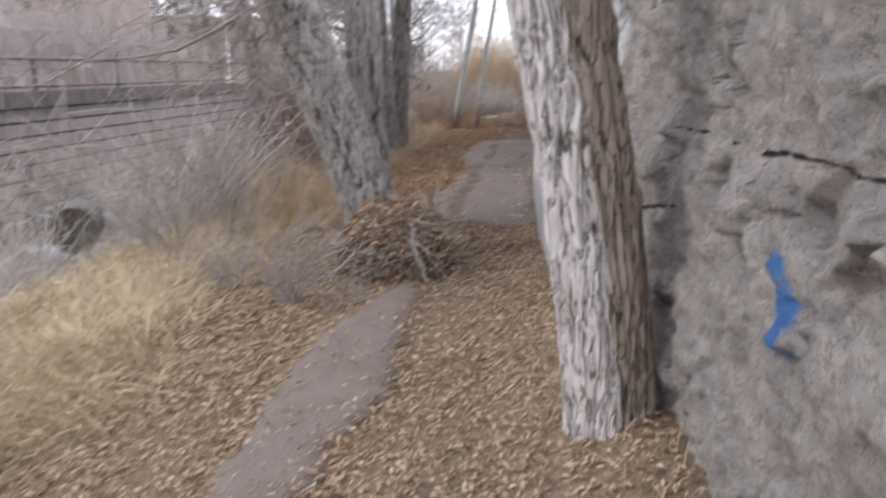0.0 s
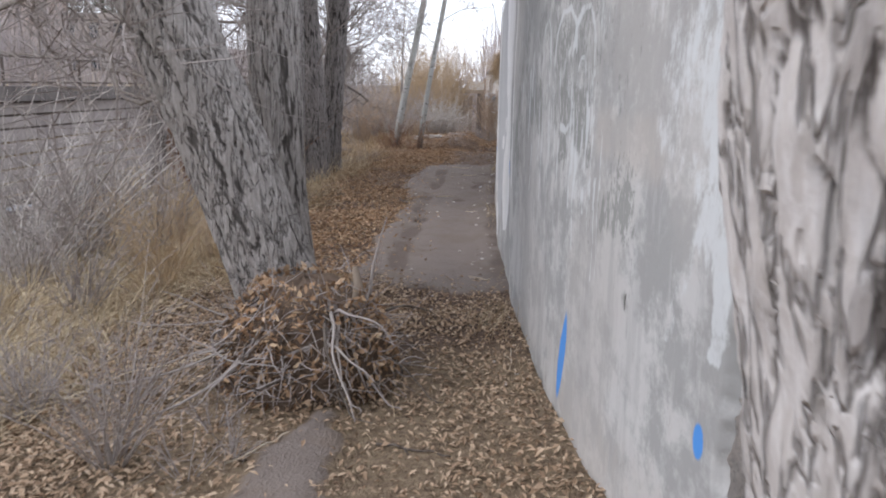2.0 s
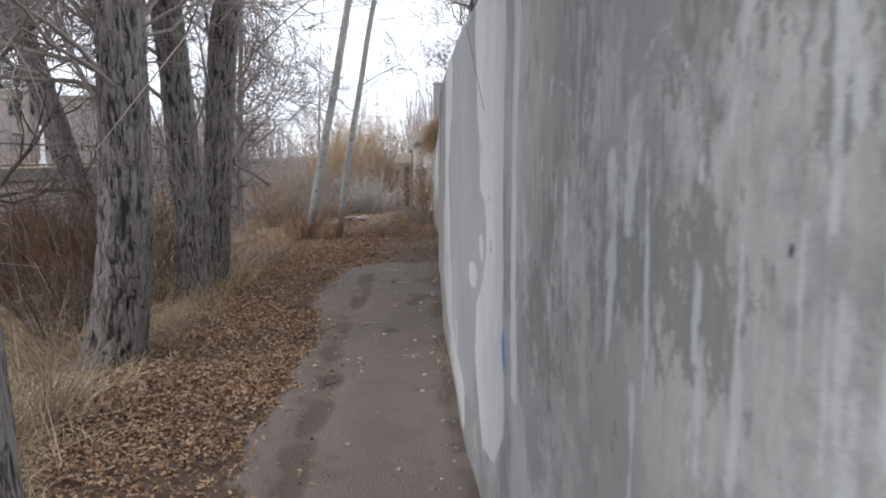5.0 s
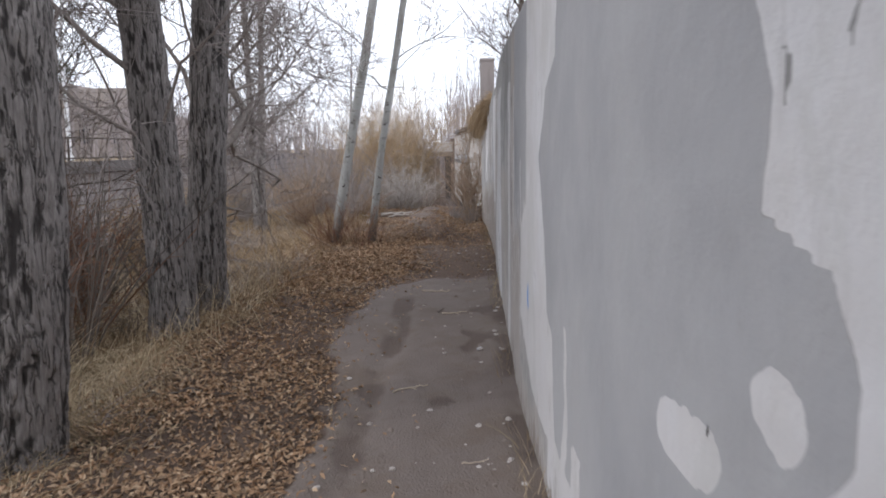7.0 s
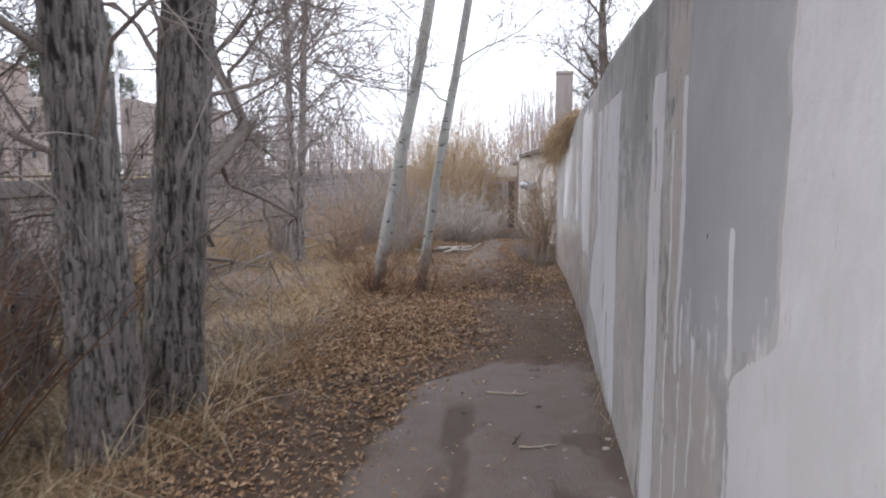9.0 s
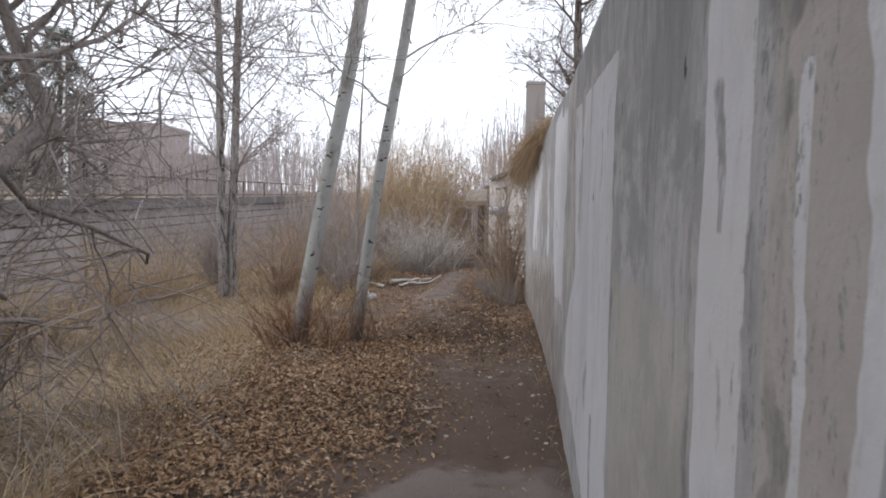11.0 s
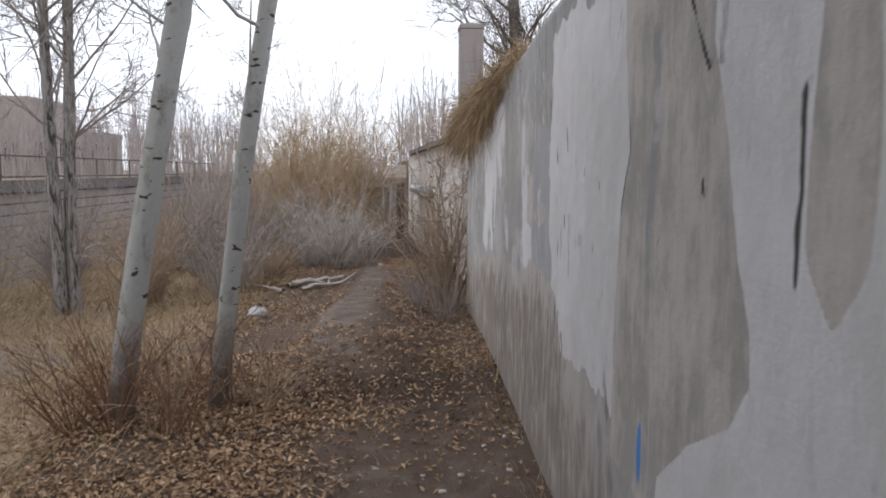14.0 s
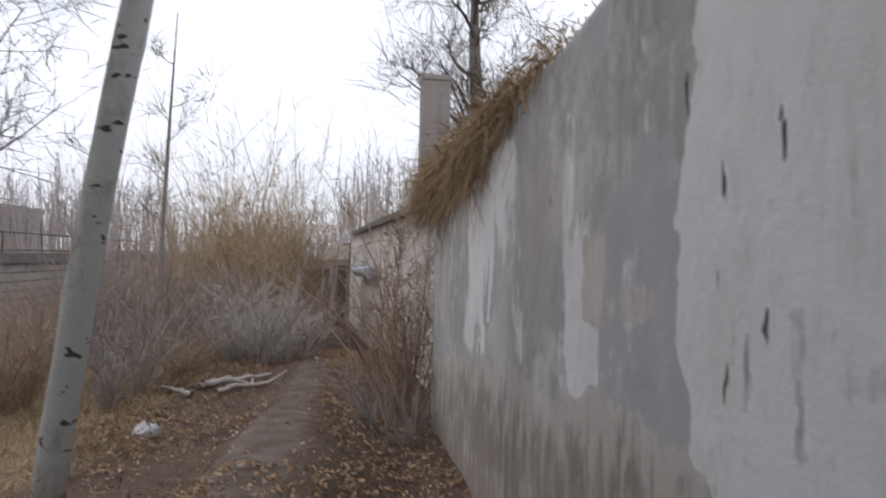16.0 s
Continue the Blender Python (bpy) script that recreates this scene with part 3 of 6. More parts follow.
    blue = np.maximum.reduce([0.75 * blob(Y, Z, 1.52, 0.965, 0.05, 0.04), 0.9 * blob(Y, Z, 1.50, 0.87, 0.065, 0.05, 0.6), 0.8 * blob(Y, Z, 1.51, 0.80, 0.035, 0.05, 0.6), 0.6 * blob(Y, Z, 1.52, 0.93, 0.06, 0.06)])
    crack = np.maximum(crack, 0.42 * smooth(0.25, 0.5, chips * smooth(0.3, 0.5, fbm(Y, Z, 13, 35, 3))))
    v = np.stack([X, Y, Z], -1).reshape(-1, 3)
    tops = np.arange(len(ys)) * len(zs) + len(zs) - 1
    back = v[tops] + np.array([0.32, 0, 0])
    n0 = len(v)
    k = np.arange(len(ys) - 1)
    q2 = np.stack([tops[k + 1], n0 + k + 1, n0 + k, tops[k]], -1)
    pad = len(ys)
    me = mesh_of("wall_rough", np.concatenate([v, back]), np.concatenate([grid_quads(len(ys), len(zs))[:, ::-1], q2]), stucco("spalled_concrete", True), True,
                 attrs={"crack": np.concatenate([crack.ravel(), np.zeros(pad)]), "blue": np.concatenate([blue.ravel(), np.zeros(pad)])})
    tagged(new("wall_south", me), "rough spalled brown concrete wall with cracks and a blue paint spot", "wall", kind="structure")


# faded brush strokes on the plaster: half width, then points of (along, up)
STROKES = [
    (0.021, ((4.80, 1.48), (4.76, 1.58), (4.66, 1.64), (4.56, 1.64), (4.49, 1.56), (4.47, 1.40))),
    (0.017, ((5.15, 1.45), (5.10, 1.58), (5.00, 1.66), (4.86, 1.66), (4.76, 1.60), (4.74, 1.50))),
    (0.013, ((5.50, 1.48), (5.46, 1.61), (5.37, 1.67), (5.28, 1.61), (5.25, 1.48))),
    (0.013, ((5.85, 1.42), (5.80, 1.57), (5.70, 1.62), (5.60, 1.55), (5.57, 1.42))),
    (0.013, ((6.42, 1.42), (6.32, 1.62), (6.18, 1.58))),
    (0.019, ((4.76, 1.52), (4.92, 1.48), (4.97, 1.38), (4.87, 1.36), (4.79, 1.30), (4.76, 1.24), (4.86, 1.19), (4.96, 1.20))),
]
# runs of paint: along, top, foot, half width
RUNS = [(5.00, 1.44, 1.30, 0.02), (5.16, 1.38, 1.24, 0.013), (5.10, 1.24, 1.04, 0.013), (5.24, 1.25, 0.92, 0.011), (5.29, 1.62, 1.12, 0.008), (5.46, 1.20, 0.90, 0.014), (4.67, 1.12, 0.74, 0.022),
        (4.41, 1.10, 0.82, 0.012), (5.00, 1.15, 0.88, 0.012), (5.57, 1.22, 1.05, 0.010), (5.83, 1.48, 1.30, 0.035), (6.20, 1.40, 0.96, 0.016), (5.92, 1.46, 1.0, 0.024), (4.55, 1.34, 0.9, 0.02), (4.74, 1.32, 1.02, 0.022)]


def line_at(y, z, pts):
    """Distance to a bent line."""
    best = np.full_like(y, 9.0)
    for (p0, q0), (p1, q1) in zip(pts[:-1], pts[1:]):
        t = np.clip(((y - p0) * (p1 - p0) + (z - q0) * (q1 - q0)) / ((p1 - p0) ** 2 + (q1 - q0) ** 2), 0, 1)
        best = np.minimum(best, np.hypot(y - p0 - t * (p1 - p0), z - q0 - t * (q1 - q0)))
    return best


def run_at(y, z, cy, z1, z0, w, seed=0):
    """A vertical run that narrows to a rounded foot and wanders a little."""
    out = np.zeros(y.shape)
    near = (np.abs(y - cy) < 4 * w + 0.02) & (z > z0 - 0.03) & (z < z1 + 0.04)
    y, z = y[near], z[near]
    t = np.clip((z1 - z) / (z1 - z0), 0, 1)
    mid = cy + 0.5 * w * np.sin(9 * z + seed) + 0.35 * w * fbm(z, 0 * z, 14, seed, 2)
    wide = w * (1.15 - 0.55 * t) * (1 + 0.3 * fbm(z, 0 * z, 22, seed + 1, 2))
    out[near] = smooth(1.35, 0.65, np.abs(y - mid) / wide) * smooth(z0 - 0.012, z0 + 0.012, z) * smooth(z1 + 0.03, z1 - 0.03, z)
    return out


def paint_wall(A, y, z):
    """Old repairs, washes and stains, by their place along the wall and height."""
    put = lambda key, val: np.maximum(A[key], val, out=A[key])
    ragged = 0.035 * fbm(y, z, 3.0, 61) + 0.014 * fbm(y, z, 13, 62)
    yy, zz = y + ragged, z + 0.8 * ragged
    y2 = y + 0.09 * fbm(y, z, 4, 63) + 0.04 * fbm(y, z, 13, 64)
    z2 = z + 0.12 * fbm(y, z, 4, 65) + 0.07 * fbm(y, z * 0.5, 13, 66)
    at = lambda h, pts: np.interp(h, [p[0] for p in pts], [p[1] for p in pts])
    r2 = np.random.default_rng(5)
    # weather: dark runs from the coping, damp foot
    put("grime", (0.30 + 0.25 * smooth(10.5, 12, y)) * smooth(1.55, 2.1, z))
    put("tan", 0.75 * smooth(0.5, 0.05, z2) * smooth(7, 9, y) + 0.5 * smooth(0.8, 0.1, z2) * smooth(6.5, 4.5, y))
    # near end: bluish wash, chalky patch along the broken edge, brown scrubbed band
    put("wash", 0.36 * pane(y2, z2, 3.55, 4.5, 1.36, 1.85, 0.10))
    put("wash", pane(y2, z2, 3.34, 3.58, 0.95, 1.62, 0.05) * (0.62 + 0.25 * fbm(y, z, 5, 70)))
    put("wash", pane(y2, z2, 3.5, 3.86, 1.08, 1.75, 0.09) * (0.42 + 0.3 * fbm(y, z, 5, 71)))
    put("wash", run_at(y, z, 3.40, 1.05, 0.75, 0.05, 3) * 0.75)
    put("wash", 0.42 * run_at(y2, z2, 3.62, 1.0, 0.75, 0.05, 8))
    put("tan", 0.5 * pane(yy, zz, 3.75, 4.45, 1.10, 1.33, 0.07))
    put("grey", pane(yy, zz, 3.1, 3.36, 1.05, 2.2, 0.03))
    put("grime", 0.44 * pane(y2, z2, 4.0, 6.7, 1.30, 2.2, 0.2) * (0.8 + 0.7 * fbm(y, z, 2.2, 72)) + 0.22 * pane(y2, z2, 4.3, 6.7, 0.0, 1.4, 0.2))
    put("grime", 0.20 * smooth(14.9, 15.4, y2) * (0.7 + fbm(y, z, 1.6, 73)))
    # washed-out letters and their runs
    ya, za = y + 0.12 * (y2 - y), z + 0.12 * (z2 - z)
    fade = 0.56 + 0.5 * fbm(y, z, 5, 69)
    for w, pts in STROKES:
        put("wash", smooth(w * 1.5, w * 0.4, line_at(ya, za, pts)) * fade)
    ring = np.abs(np.hypot(ya - 4.64, za - 1.42) - 0.055)
    put("wash", smooth(0.022, 0.006, ring) * fade * 0.75)
    for k, (cy, z1, z0, w) in enumerate(RUNS):
        put("wash", run_at(y, z, cy, z1, z0, w, k) * (0.52 + 0.45 * fbm(y, z, 6, 68)))
    for k in range(46):
        cy = r2.uniform(4.36, 4.82) if k % 2 else r2.uniform(4.3, 6.6)
        z1 = r2.uniform(0.95, 1.5)
        put("wash", run_at(y, z, cy, z1, z1 - r2.uniform(0.10, 0.45), r2.uniform(0.005, 0.017), k + 20) * r2.uniform(0.42, 0.66))
    put("wash", 0.40 * pane(y2, z2, 4.42, 4.76, 0.9, 1.16, 0.06) + 0.34 * pane(y2, z2, 5.75, 6.25, 1.15, 1.5, 0.1))
    put("flake", 0.60 * pane(y2, z2, 4.46, 4.80, 1.14, 1.40, 0.06))
    put("flake", 0.52 * pane(y2, z2, 4.5, 5.35, 1.46, 1.64, 0.06))
    put("flake", pane(y2, z2, 3.9, 6.7, 0.75, 2.0, 0.2) * (0.36 + 0.55 * fbm(y, z, 3.4, 81, 4)))
    put("flake", 0.30 * pane(y2, z2, 3.4, 3.75, 1.35, 1.85, 0.1))
    # repainted stretch
    put("pale", pane(y + 0.5 * ragged, z + ragged, 6.98, 7.78, at(y, ((6.9, 0.6), (7.2, 0.36), (7.5, 0.3), (7.9, 0.75))), 2.3, 0.03))
    put("pale", 0.6 * pane(yy, zz, 6.72, 6.84, 0.7, 1.95, 0.03))
    near = at(z, ((0.0, 7.9), (0.85, 7.72), (0.94, 7.56), (1.09, 7.41), (1.17, 7.41), (1.27, 7.47), (1.32, 7.65), (1.46, 7.62), (1.61, 7.70), (1.8, 7.78)))
    far = at(z, ((0.3, 9.3), (0.72, 9.39), (0.79, 9.53), (1.02, 9.59), (1.36, 9.78), (1.61, 9.59), (1.70, 9.33), (1.85, 9.30)))
    e9 = 0.4 * ragged
    patch = smooth(-0.012, 0.012, y - near + e9) * smooth(0.012, -0.012, y - far + e9) * smooth(0.30, 0.36, z + 2 * ragged)
    put("grey", patch)
    put("pale", smooth(-0.02, 0.02, y - far + e9) * pane(yy, zz, 9.2, 10.32 + 0.30 * smooth(1.16, 0.98, z), 0.30 + 0.25 * smooth(9.9, 10.7, y), 2.3, 0.02))
    put("pale", pane(yy, zz, 8.2, 9.5, 0.12, 0.36, 0.03) + 0.9 * run_at(y, -z, 9.08, -0.30, -0.84, 0.05, 4) + 0.9 * run_at(y, -z, 8.8, -0.2, -0.62, 0.10, 6))
    A["pale"] *= 1 - patch * smooth(0.5, 0.55, z) * (1 - run_at(y, -z, 9.08, -0.30, -0.84, 0.05, 4))
    y4, z4 = y + 0.03 * fbm(y, z, 9, 95, 3), z + 0.03 * fbm(y, z, 9, 96, 3)
    put("pale", blob(y4, z4 + 0.12 * (y - 7.9), 7.90, 0.94, 0.15, 0.055, 0.12) + blob(y4, z4, 7.575, 1.08, 0.09, 0.055, 0.12))
    for k, (cy, cz) in enumerate(((7.57, 1.47), (7.30, 1.27), (7.28, 1.12), (7.45, 1.5), (7.2, 1.42))):
        put("dark", run_at(y2, z, cy, cz + 0.05, cz - 0.04, 0.012, k) * 0.62)
    # second grey repair and runs under it
    put("grey", pane(yy, z2, 10.34, 11.22, at(y, ((10.3, 1.22), (10.5, 1.1), (10.8, 0.98), (11.2, 1.05))), 2.3, 0.03))
    put("tan", 0.85 * pane(yy, zz, 11.22, 11.56, -0.3, 2.1, 0.06) + 0.7 * pane(yy, zz, 10.7, 11.4, -0.3, 0.95, 0.05))
    for k in range(15):
        cy, z1 = r2.uniform(10.42, 11.3), r2.uniform(0.95, 1.25)
        put("pale", run_at(y + 0.4 * (y2 - y), z, cy, z1, z1 - r2.uniform(0.2, 0.75), r2.uniform(0.02, 0.06), k + 80) * r2.uniform(0.38, 0.52))
    put("pale", run_at(y, z, 10.66, 1.34, 1.0, 0.022, 2) + run_at(y, z, 11.25, 1.75, 0.85, 0.03, 5) + 0.9 * run_at(y, z, 11.42, 1.6, 0.3, 0.018, 7))
    put("flake", 0.34 * pane(y2, z2, 11.3, 11.62, 0.3, 1.8, 0.05))
    put("dark", 0.5 * run_at(y2, z, 11.52, 1.72, 0.9, 0.05, 9))
    # pale strip, then the stained panel
    put("pale", pane(y + 0.3 * ragged, zz, 11.61, 11.845, 0.1, 1.82, 0.008))
    A["pale"] *= 1 - pane(y, z, 11.86, 12.80, -0.3, 2.3, 0.008)
    put("tan", 0.6 * pane(y, z, 11.85, 12.82, -0.3, 1.25, 0.06))
    put("grime", pane(y, z, 11.85, 12.82, 0.9, 2.3, 0.02) * (0.16 + 0.36 * smooth(1.25, 1.9, z) + 0.34 * fbm(y * 1.0, z * 0.12, 7, 83, 3)))
    put("dark", 0.50 * pane(y + 0.5 * (y2 - y), z, 11.86, 11.94, 0.0, 1.6, 0.03))
    put("dark", (0.42 * blob(yy, z + 0.3 * (z2 - z), 12.08, 1.36, 0.17, 0.03, 0.8) + 0.36 * blob(yy, z + 0.3 * (z2 - z), 12.42, 1.37, 0.12, 0.025, 0.8)) * (0.9 + 0.9 * fbm(y, z, 9, 94, 3)))
    for k, (cy, z1, z0, w) in enumerate(((11.75, 1.64, 1.38, 0.03), (11.70, 1.22, 1.05, 0.02), (11.74, 1.05, 0.6, 0.016), (13.13, 1.68, 1.33, 0.014), (12.87, 1.62, 1.40, 0.034), (12.80, 1.2, 0.88, 0.026), (12.95, 1.78, 1.62, 0.04),
                                         (13.35, 1.78, 1.60, 0.02), (13.47, 0.84, 0.6, 0.04), (13.2, 0.7, 0.35, 0.05), (13.75, 0.62, 0.3, 0.05), (12.92, 1.35, 1.05, 0.013), (14.3, 1.85, 1.6, 0.03))):
        put("dark", run_at(y + 0.5 * (y2 - y), z, cy, z1, z0, w, k) * 0.5)
    # lilac-white stretch with torn tongues of bare render
    put("pale", pane(y + 0.4 * ragged, zz, 12.84, 14.62 - 0.25 * smooth(0.9, 1.4, z), at(y, ((12.8, 0.1), (13.3, 0.25), (14.0, 0.42), (14.7, 0.5))), 1.86, 0.012))
    hole = lambda cy, w, z0, top: smooth(0.012, -0.012, np.abs(y + 0.25 * ragged - cy) - w * (1 - smooth(z0 + 0.10, z0 - 0.03, z)) * (0.9 + 0.25 * fbm(z, 0 * z, 5, 90, 2))) * smooth(z0 - 0.01, z0 + 0.01, z) * smooth(top + 0.02, top - 0.02, z)
    tongue = hole(13.93, 0.09, 1.24, 1.9)
    small = hole(13.55, 0.035, 1.61, 1.95)
    side = at(z, ((0.6, 14.75), (0.76, 14.62), (0.91, 14.43), (1.01, 14.24), (1.1, 14.17), (1.19, 14.18), (1.29, 14.23), (1.48, 14.29), (1.7, 14.38))) + 0.5 * ragged
    rim = at(z, ((0.5, 15.06), (0.8, 15.03), (1.3, 14.98), (1.47, 14.91), (1.58, 14.93), (1.9, 15.0))) + 0.4 * ragged
    tan_sheet = smooth(-0.012, 0.012, y - side) * smooth(0.012, -0.012, y - rim) * smooth(0.62, 0.68, z + ragged)
    put("bare", np.maximum.reduce([tongue, small, 0.8 * tan_sheet]))
    A["bare"] *= 1 - 0.9 * run_at(y, z, 14.72, 1.75, 0.74, 0.022, 3)
    gap = smooth(-0.1, 0.25, fbm(y, z, 6, 92, 2))
    put("crack", smooth(0.013, 0.004, np.abs(y - 14.03 - 0.4 * ragged)) * pane(y, z, 13.9, 14.2, 1.27, 1.55, 0.02))
    put("crack", smooth(0.012, 0.004, line_at(y + 0.4 * ragged, z, ((14.53, 1.8), (14.39, 1.61), (14.3, 1.68), (14.12, 1.6), (14.05, 1.52)))) * gap)
    put("crack", smooth(0.009, 0.002, np.abs(y - side)) * gap * smooth(0.98, 1.02, z) * smooth(1.36, 1.3, z))
    put("crack", smooth(0.009, 0.002, np.abs(y - rim)) * smooth(1.25, 1.35, z) * smooth(1.62, 1.55, z) * gap)
    put("crack", blob(y2, z2, 13.86, 1.66, 0.02, 0.03) * 0.9)
    # far stretch: smooth off-white above a dirty foot, patched columns beyond
    low = at(y, ((14.9, 0.62), (15.1, 0.74), (15.35, 0.80), (15.8, 0.80), (16.0, 0.92), (16.6, 0.95), (18.0, 0.85), (20, 0.7))) + 0.09 * fbm(y, 0 * y, 3.2, 77) + 0.05 * fbm(y, 0 * y, 13, 78)
    above = smooth(-0.02, 0.03, z - low)
    put("pale", 0.9 * smooth(-0.012, 0.012, y - rim) * smooth(16.16, 16.06, y2) * above * smooth(2.02, 1.9, z2))
    put("pale", pane(y2, z2, 16.1, 18.9, 0.8, 1.9, 0.1) * above * (0.42 + 0.5 * fbm(y, z * 0.35, 2.4, 79)))
    put("grey", smooth(0.0, 0.06, y - 15.0) * above * (0.42 + 0.35 * fbm(y, z, 1.7, 74)))
    put("tan", 0.7 * smooth(15.0, 15.4, y) * (1 - above) + 0.45 * pane(y2, z2, 16.15, 18.4, 1.0, 1.9, 0.2))
    put("grime", 0.42 * smooth(15.0, 15.5, y) * smooth(0.12, -0.08, z2 - low) + 0.12 * smooth(17.0, 18.5, y2))
    put("bare", 0.58 * pane(yy, zz, 16.56, 16.80, 1.16, 1.42, 0.03) + 0.5 * pane(yy, zz, 16.2, 16.5, 1.17, 1.32, 0.05))
    put("grime", 0.5 * pane(y2, z2, 16.2, 16.55, 1.4, 2.1, 0.06))
    put("pale", 0.8 * run_at(y, z, 18.2, 1.72, 1.05, 0.05, 5) + 0.55 * pane(yy, z2, 18.3, 18.75, 1.0, 1.66, 0.08) + 0.5 * pane(yy, z2, 16.85, 17.05, 1.4, 1.85, 0.06))
    for k in range(46):
        cy, z1 = r2.uniform(15.0, 19.8), r2.uniform(0.35, 0.95)
        put("dark", run_at(y2, z, cy, z1, z1 - r2.uniform(0.12, 0.4), r2.uniform(0.012, 0.035), k + 40) * r2.uniform(0.42, 0.56))
    for k in range(26):
        cy, z1 = r2.uniform(10.5, 19.8), 2.1 - r2.uniform(0, 0.15)
        put("dark", run_at(y2, z, cy, z1, z1 - r2.uniform(0.15, 0.6), r2.uniform(0.012, 0.035), k) * r2.uniform(0.36, 0.5))
    put("dirt", smooth(14.4, 15.3, y) * (0.66 * smooth(0.08, -0.25, z2 - low) + 0.35 * smooth(0.35, 0.0, z2)))
    put("dirt", 0.55 * smooth(0.42, 0.05, z2) * smooth(6.8, 7.6, y))
    # gouges and nail holes
    for k, (cy, cz, h) in enumerate(((16.09, 1.67, 0.05), (15.94, 1.50, 0.06), (15.59, 1.23, 0.05), (15.46, 1.18, 0.05), (15.30, 1.21, 0.05), (15.96, 1.31, 0.03), (15.45, 1.43, 0.02), (15.76, 1.54, 0.05), (15.92, 1.13, 0.05), (15.25, 1.39, 0.03), (15.16, 1.08, 0.02), (17.16, 1.6, 0.03),
                                     (3.98, 0.73, 0.035), (5.36, 1.345, 0.012), (7.8, 0.985, 0.012), (12.72, 1.68, 0.03), (12.02, 1.68, 0.03), (13.35, 1.44, 0.02), (10.9, 1.3, 0.012), (9.95, 0.86, 0.012), (14.4, 1.4, 0.02), (16.8, 1.30, 0.03), (15.8, 1.25, 0.03), (14.65, 1.28, 0.02))):
        near = (np.abs(y - cy) < 0.08) & (np.abs(z - cz) < 2 * h)
        yn, zn = y[near], z[near]
        jag = 0.16 * np.sin(5.0 * k) * (zn - cz) + 0.022 * fbm(zn, 0 * zn, 16, k, 3)
        A["crack"][near] = np.maximum(A["crack"][near], blob(yn + jag, zn, cy, cz, 0.007, h, 0.5) * (0.75 + 0.9 * fbm(yn, zn, 17, 93, 2)))
        put("grime", 0.5 * blob(y2, z2, cy, cz - 1.2 * h, 0.035, 1.6 * h, 0.6))
    put("dark", 0.52 * run_at(y2, z, 15.69, 1.30, 1.05, 0.025, 3) + 0.5 * run_at(y2, z, 15.87, 1.25, 1.0, 0.02, 4) + 0.45 * blob(y2, z2, 15.79, 1.37, 0.03, 0.03))
    put("dark", 0.42 * blob(y2, z2, 15.5, 1.2, 0.12, 0.06, 0.7))
    # blue survey marks
    put("blue", blob(y + 0.25 * (z - 0.3), z, 4.73, 0.29, 0.045, 0.2))
    put("blue", blob(y, z, 3.44, 0.55, 0.028, 0.045))
    put("blue", blob(y, z, 6.98, 0.82, 0.03, 0.075))
    put("blue", blob(y, z, 10.22, 0.715, 0.022, 0.065))
    put("blue", blob(y, z, 14.76, 0.77, 0.022, 0.08))


build_wall()

# ---- lower wall past the end, and the retaining wall over the creek ----
def concrete(name, a, b, stain):
    m = Nodes(name, 0.9)
    v = m.where()
    run = m.noise(m.where((1, 1, 0.15)), 3, 6, 0.65)
    col = m.mix(m.noise(v, 4, 6, 0.7), a, b)
    col = m.mix(m.step(run, 0.5, 0.7, 0, 0.7), col, stain)
    m.bump(m.noise(v, 30, 5), 0.01, 0.6)
    return m.done(col)


CONC = concrete("pinkish_concrete", (0.27, 0.235, 0.222), (0.37, 0.33, 0.312), (0.17, 0.147, 0.138))
CONC_DARK = concrete("stained_coping", (0.13, 0.115, 0.108), (0.18, 0.16, 0.15), (0.08, 0.07, 0.065))
PALE_WALL = concrete("pale_limewash", (0.50, 0.46, 0.42), (0.60, 0.56, 0.52), (0.36, 0.32, 0.29))
RUST = concrete("dark_rusty_iron", (0.09, 0.075, 0.065), (0.13, 0.105, 0.09), (0.06, 0.045, 0.04))
WOOD = concrete("grey_weathered_wood", (0.24, 0.19, 0.15), (0.33, 0.27, 0.21), (0.13, 0.10, 0.08))


def build_retaining_wall():
    wall = tagged(new("wall_west", mesh_of("wall_west", *box(-9.97, 25, -0.35, 0.18, 86, 2.5), RUST)), "long concrete retaining wall with horizontal board courses over the creek", "wall", kind="structure")
    z0 = -1.3
    for i in range(8):
        for j in range(14):
            y = -12 + 6.0 * j
            ob = part("course", box(-9.872, y + 3.0, z0 + 0.27 * i + 0.13, 0.05, 5.97, 0.222), CONC, wall)
    for j in range(14):
        part("coping", box(-9.86, -9 + 6.0 * j, 1.02, 0.30, 5.98, 0.30), CONC_DARK, wall, "dark stained concrete coping")


build_retaining_wall()

# ---- trees ----
def curve_through(pts, n):
    """A smooth line of n points through the given ones."""
    p = np.asarray(pts, float)
    t = np.concatenate([[0], np.cumsum(np.linalg.norm(np.diff(p, axis=0), axis=1))])
    m = np.gradient(p, t, axis=0)
    s = np.linspace(0, t[-1], n)
    i = np.clip(np.searchsorted(t, s, "right") - 1, 0, len(t) - 2)
    h = (t[i + 1] - t[i])[:, None]
    u = ((s - t[i])[:, None]) / h
    return (2 * u**3 - 3 * u**2 + 1) * p[i] + (u**3 - 2 * u**2 + u) * h * m[i] + (-2 * u**3 + 3 * u**2) * p[i + 1] + (u**3 - u**2) * h * m[i + 1]


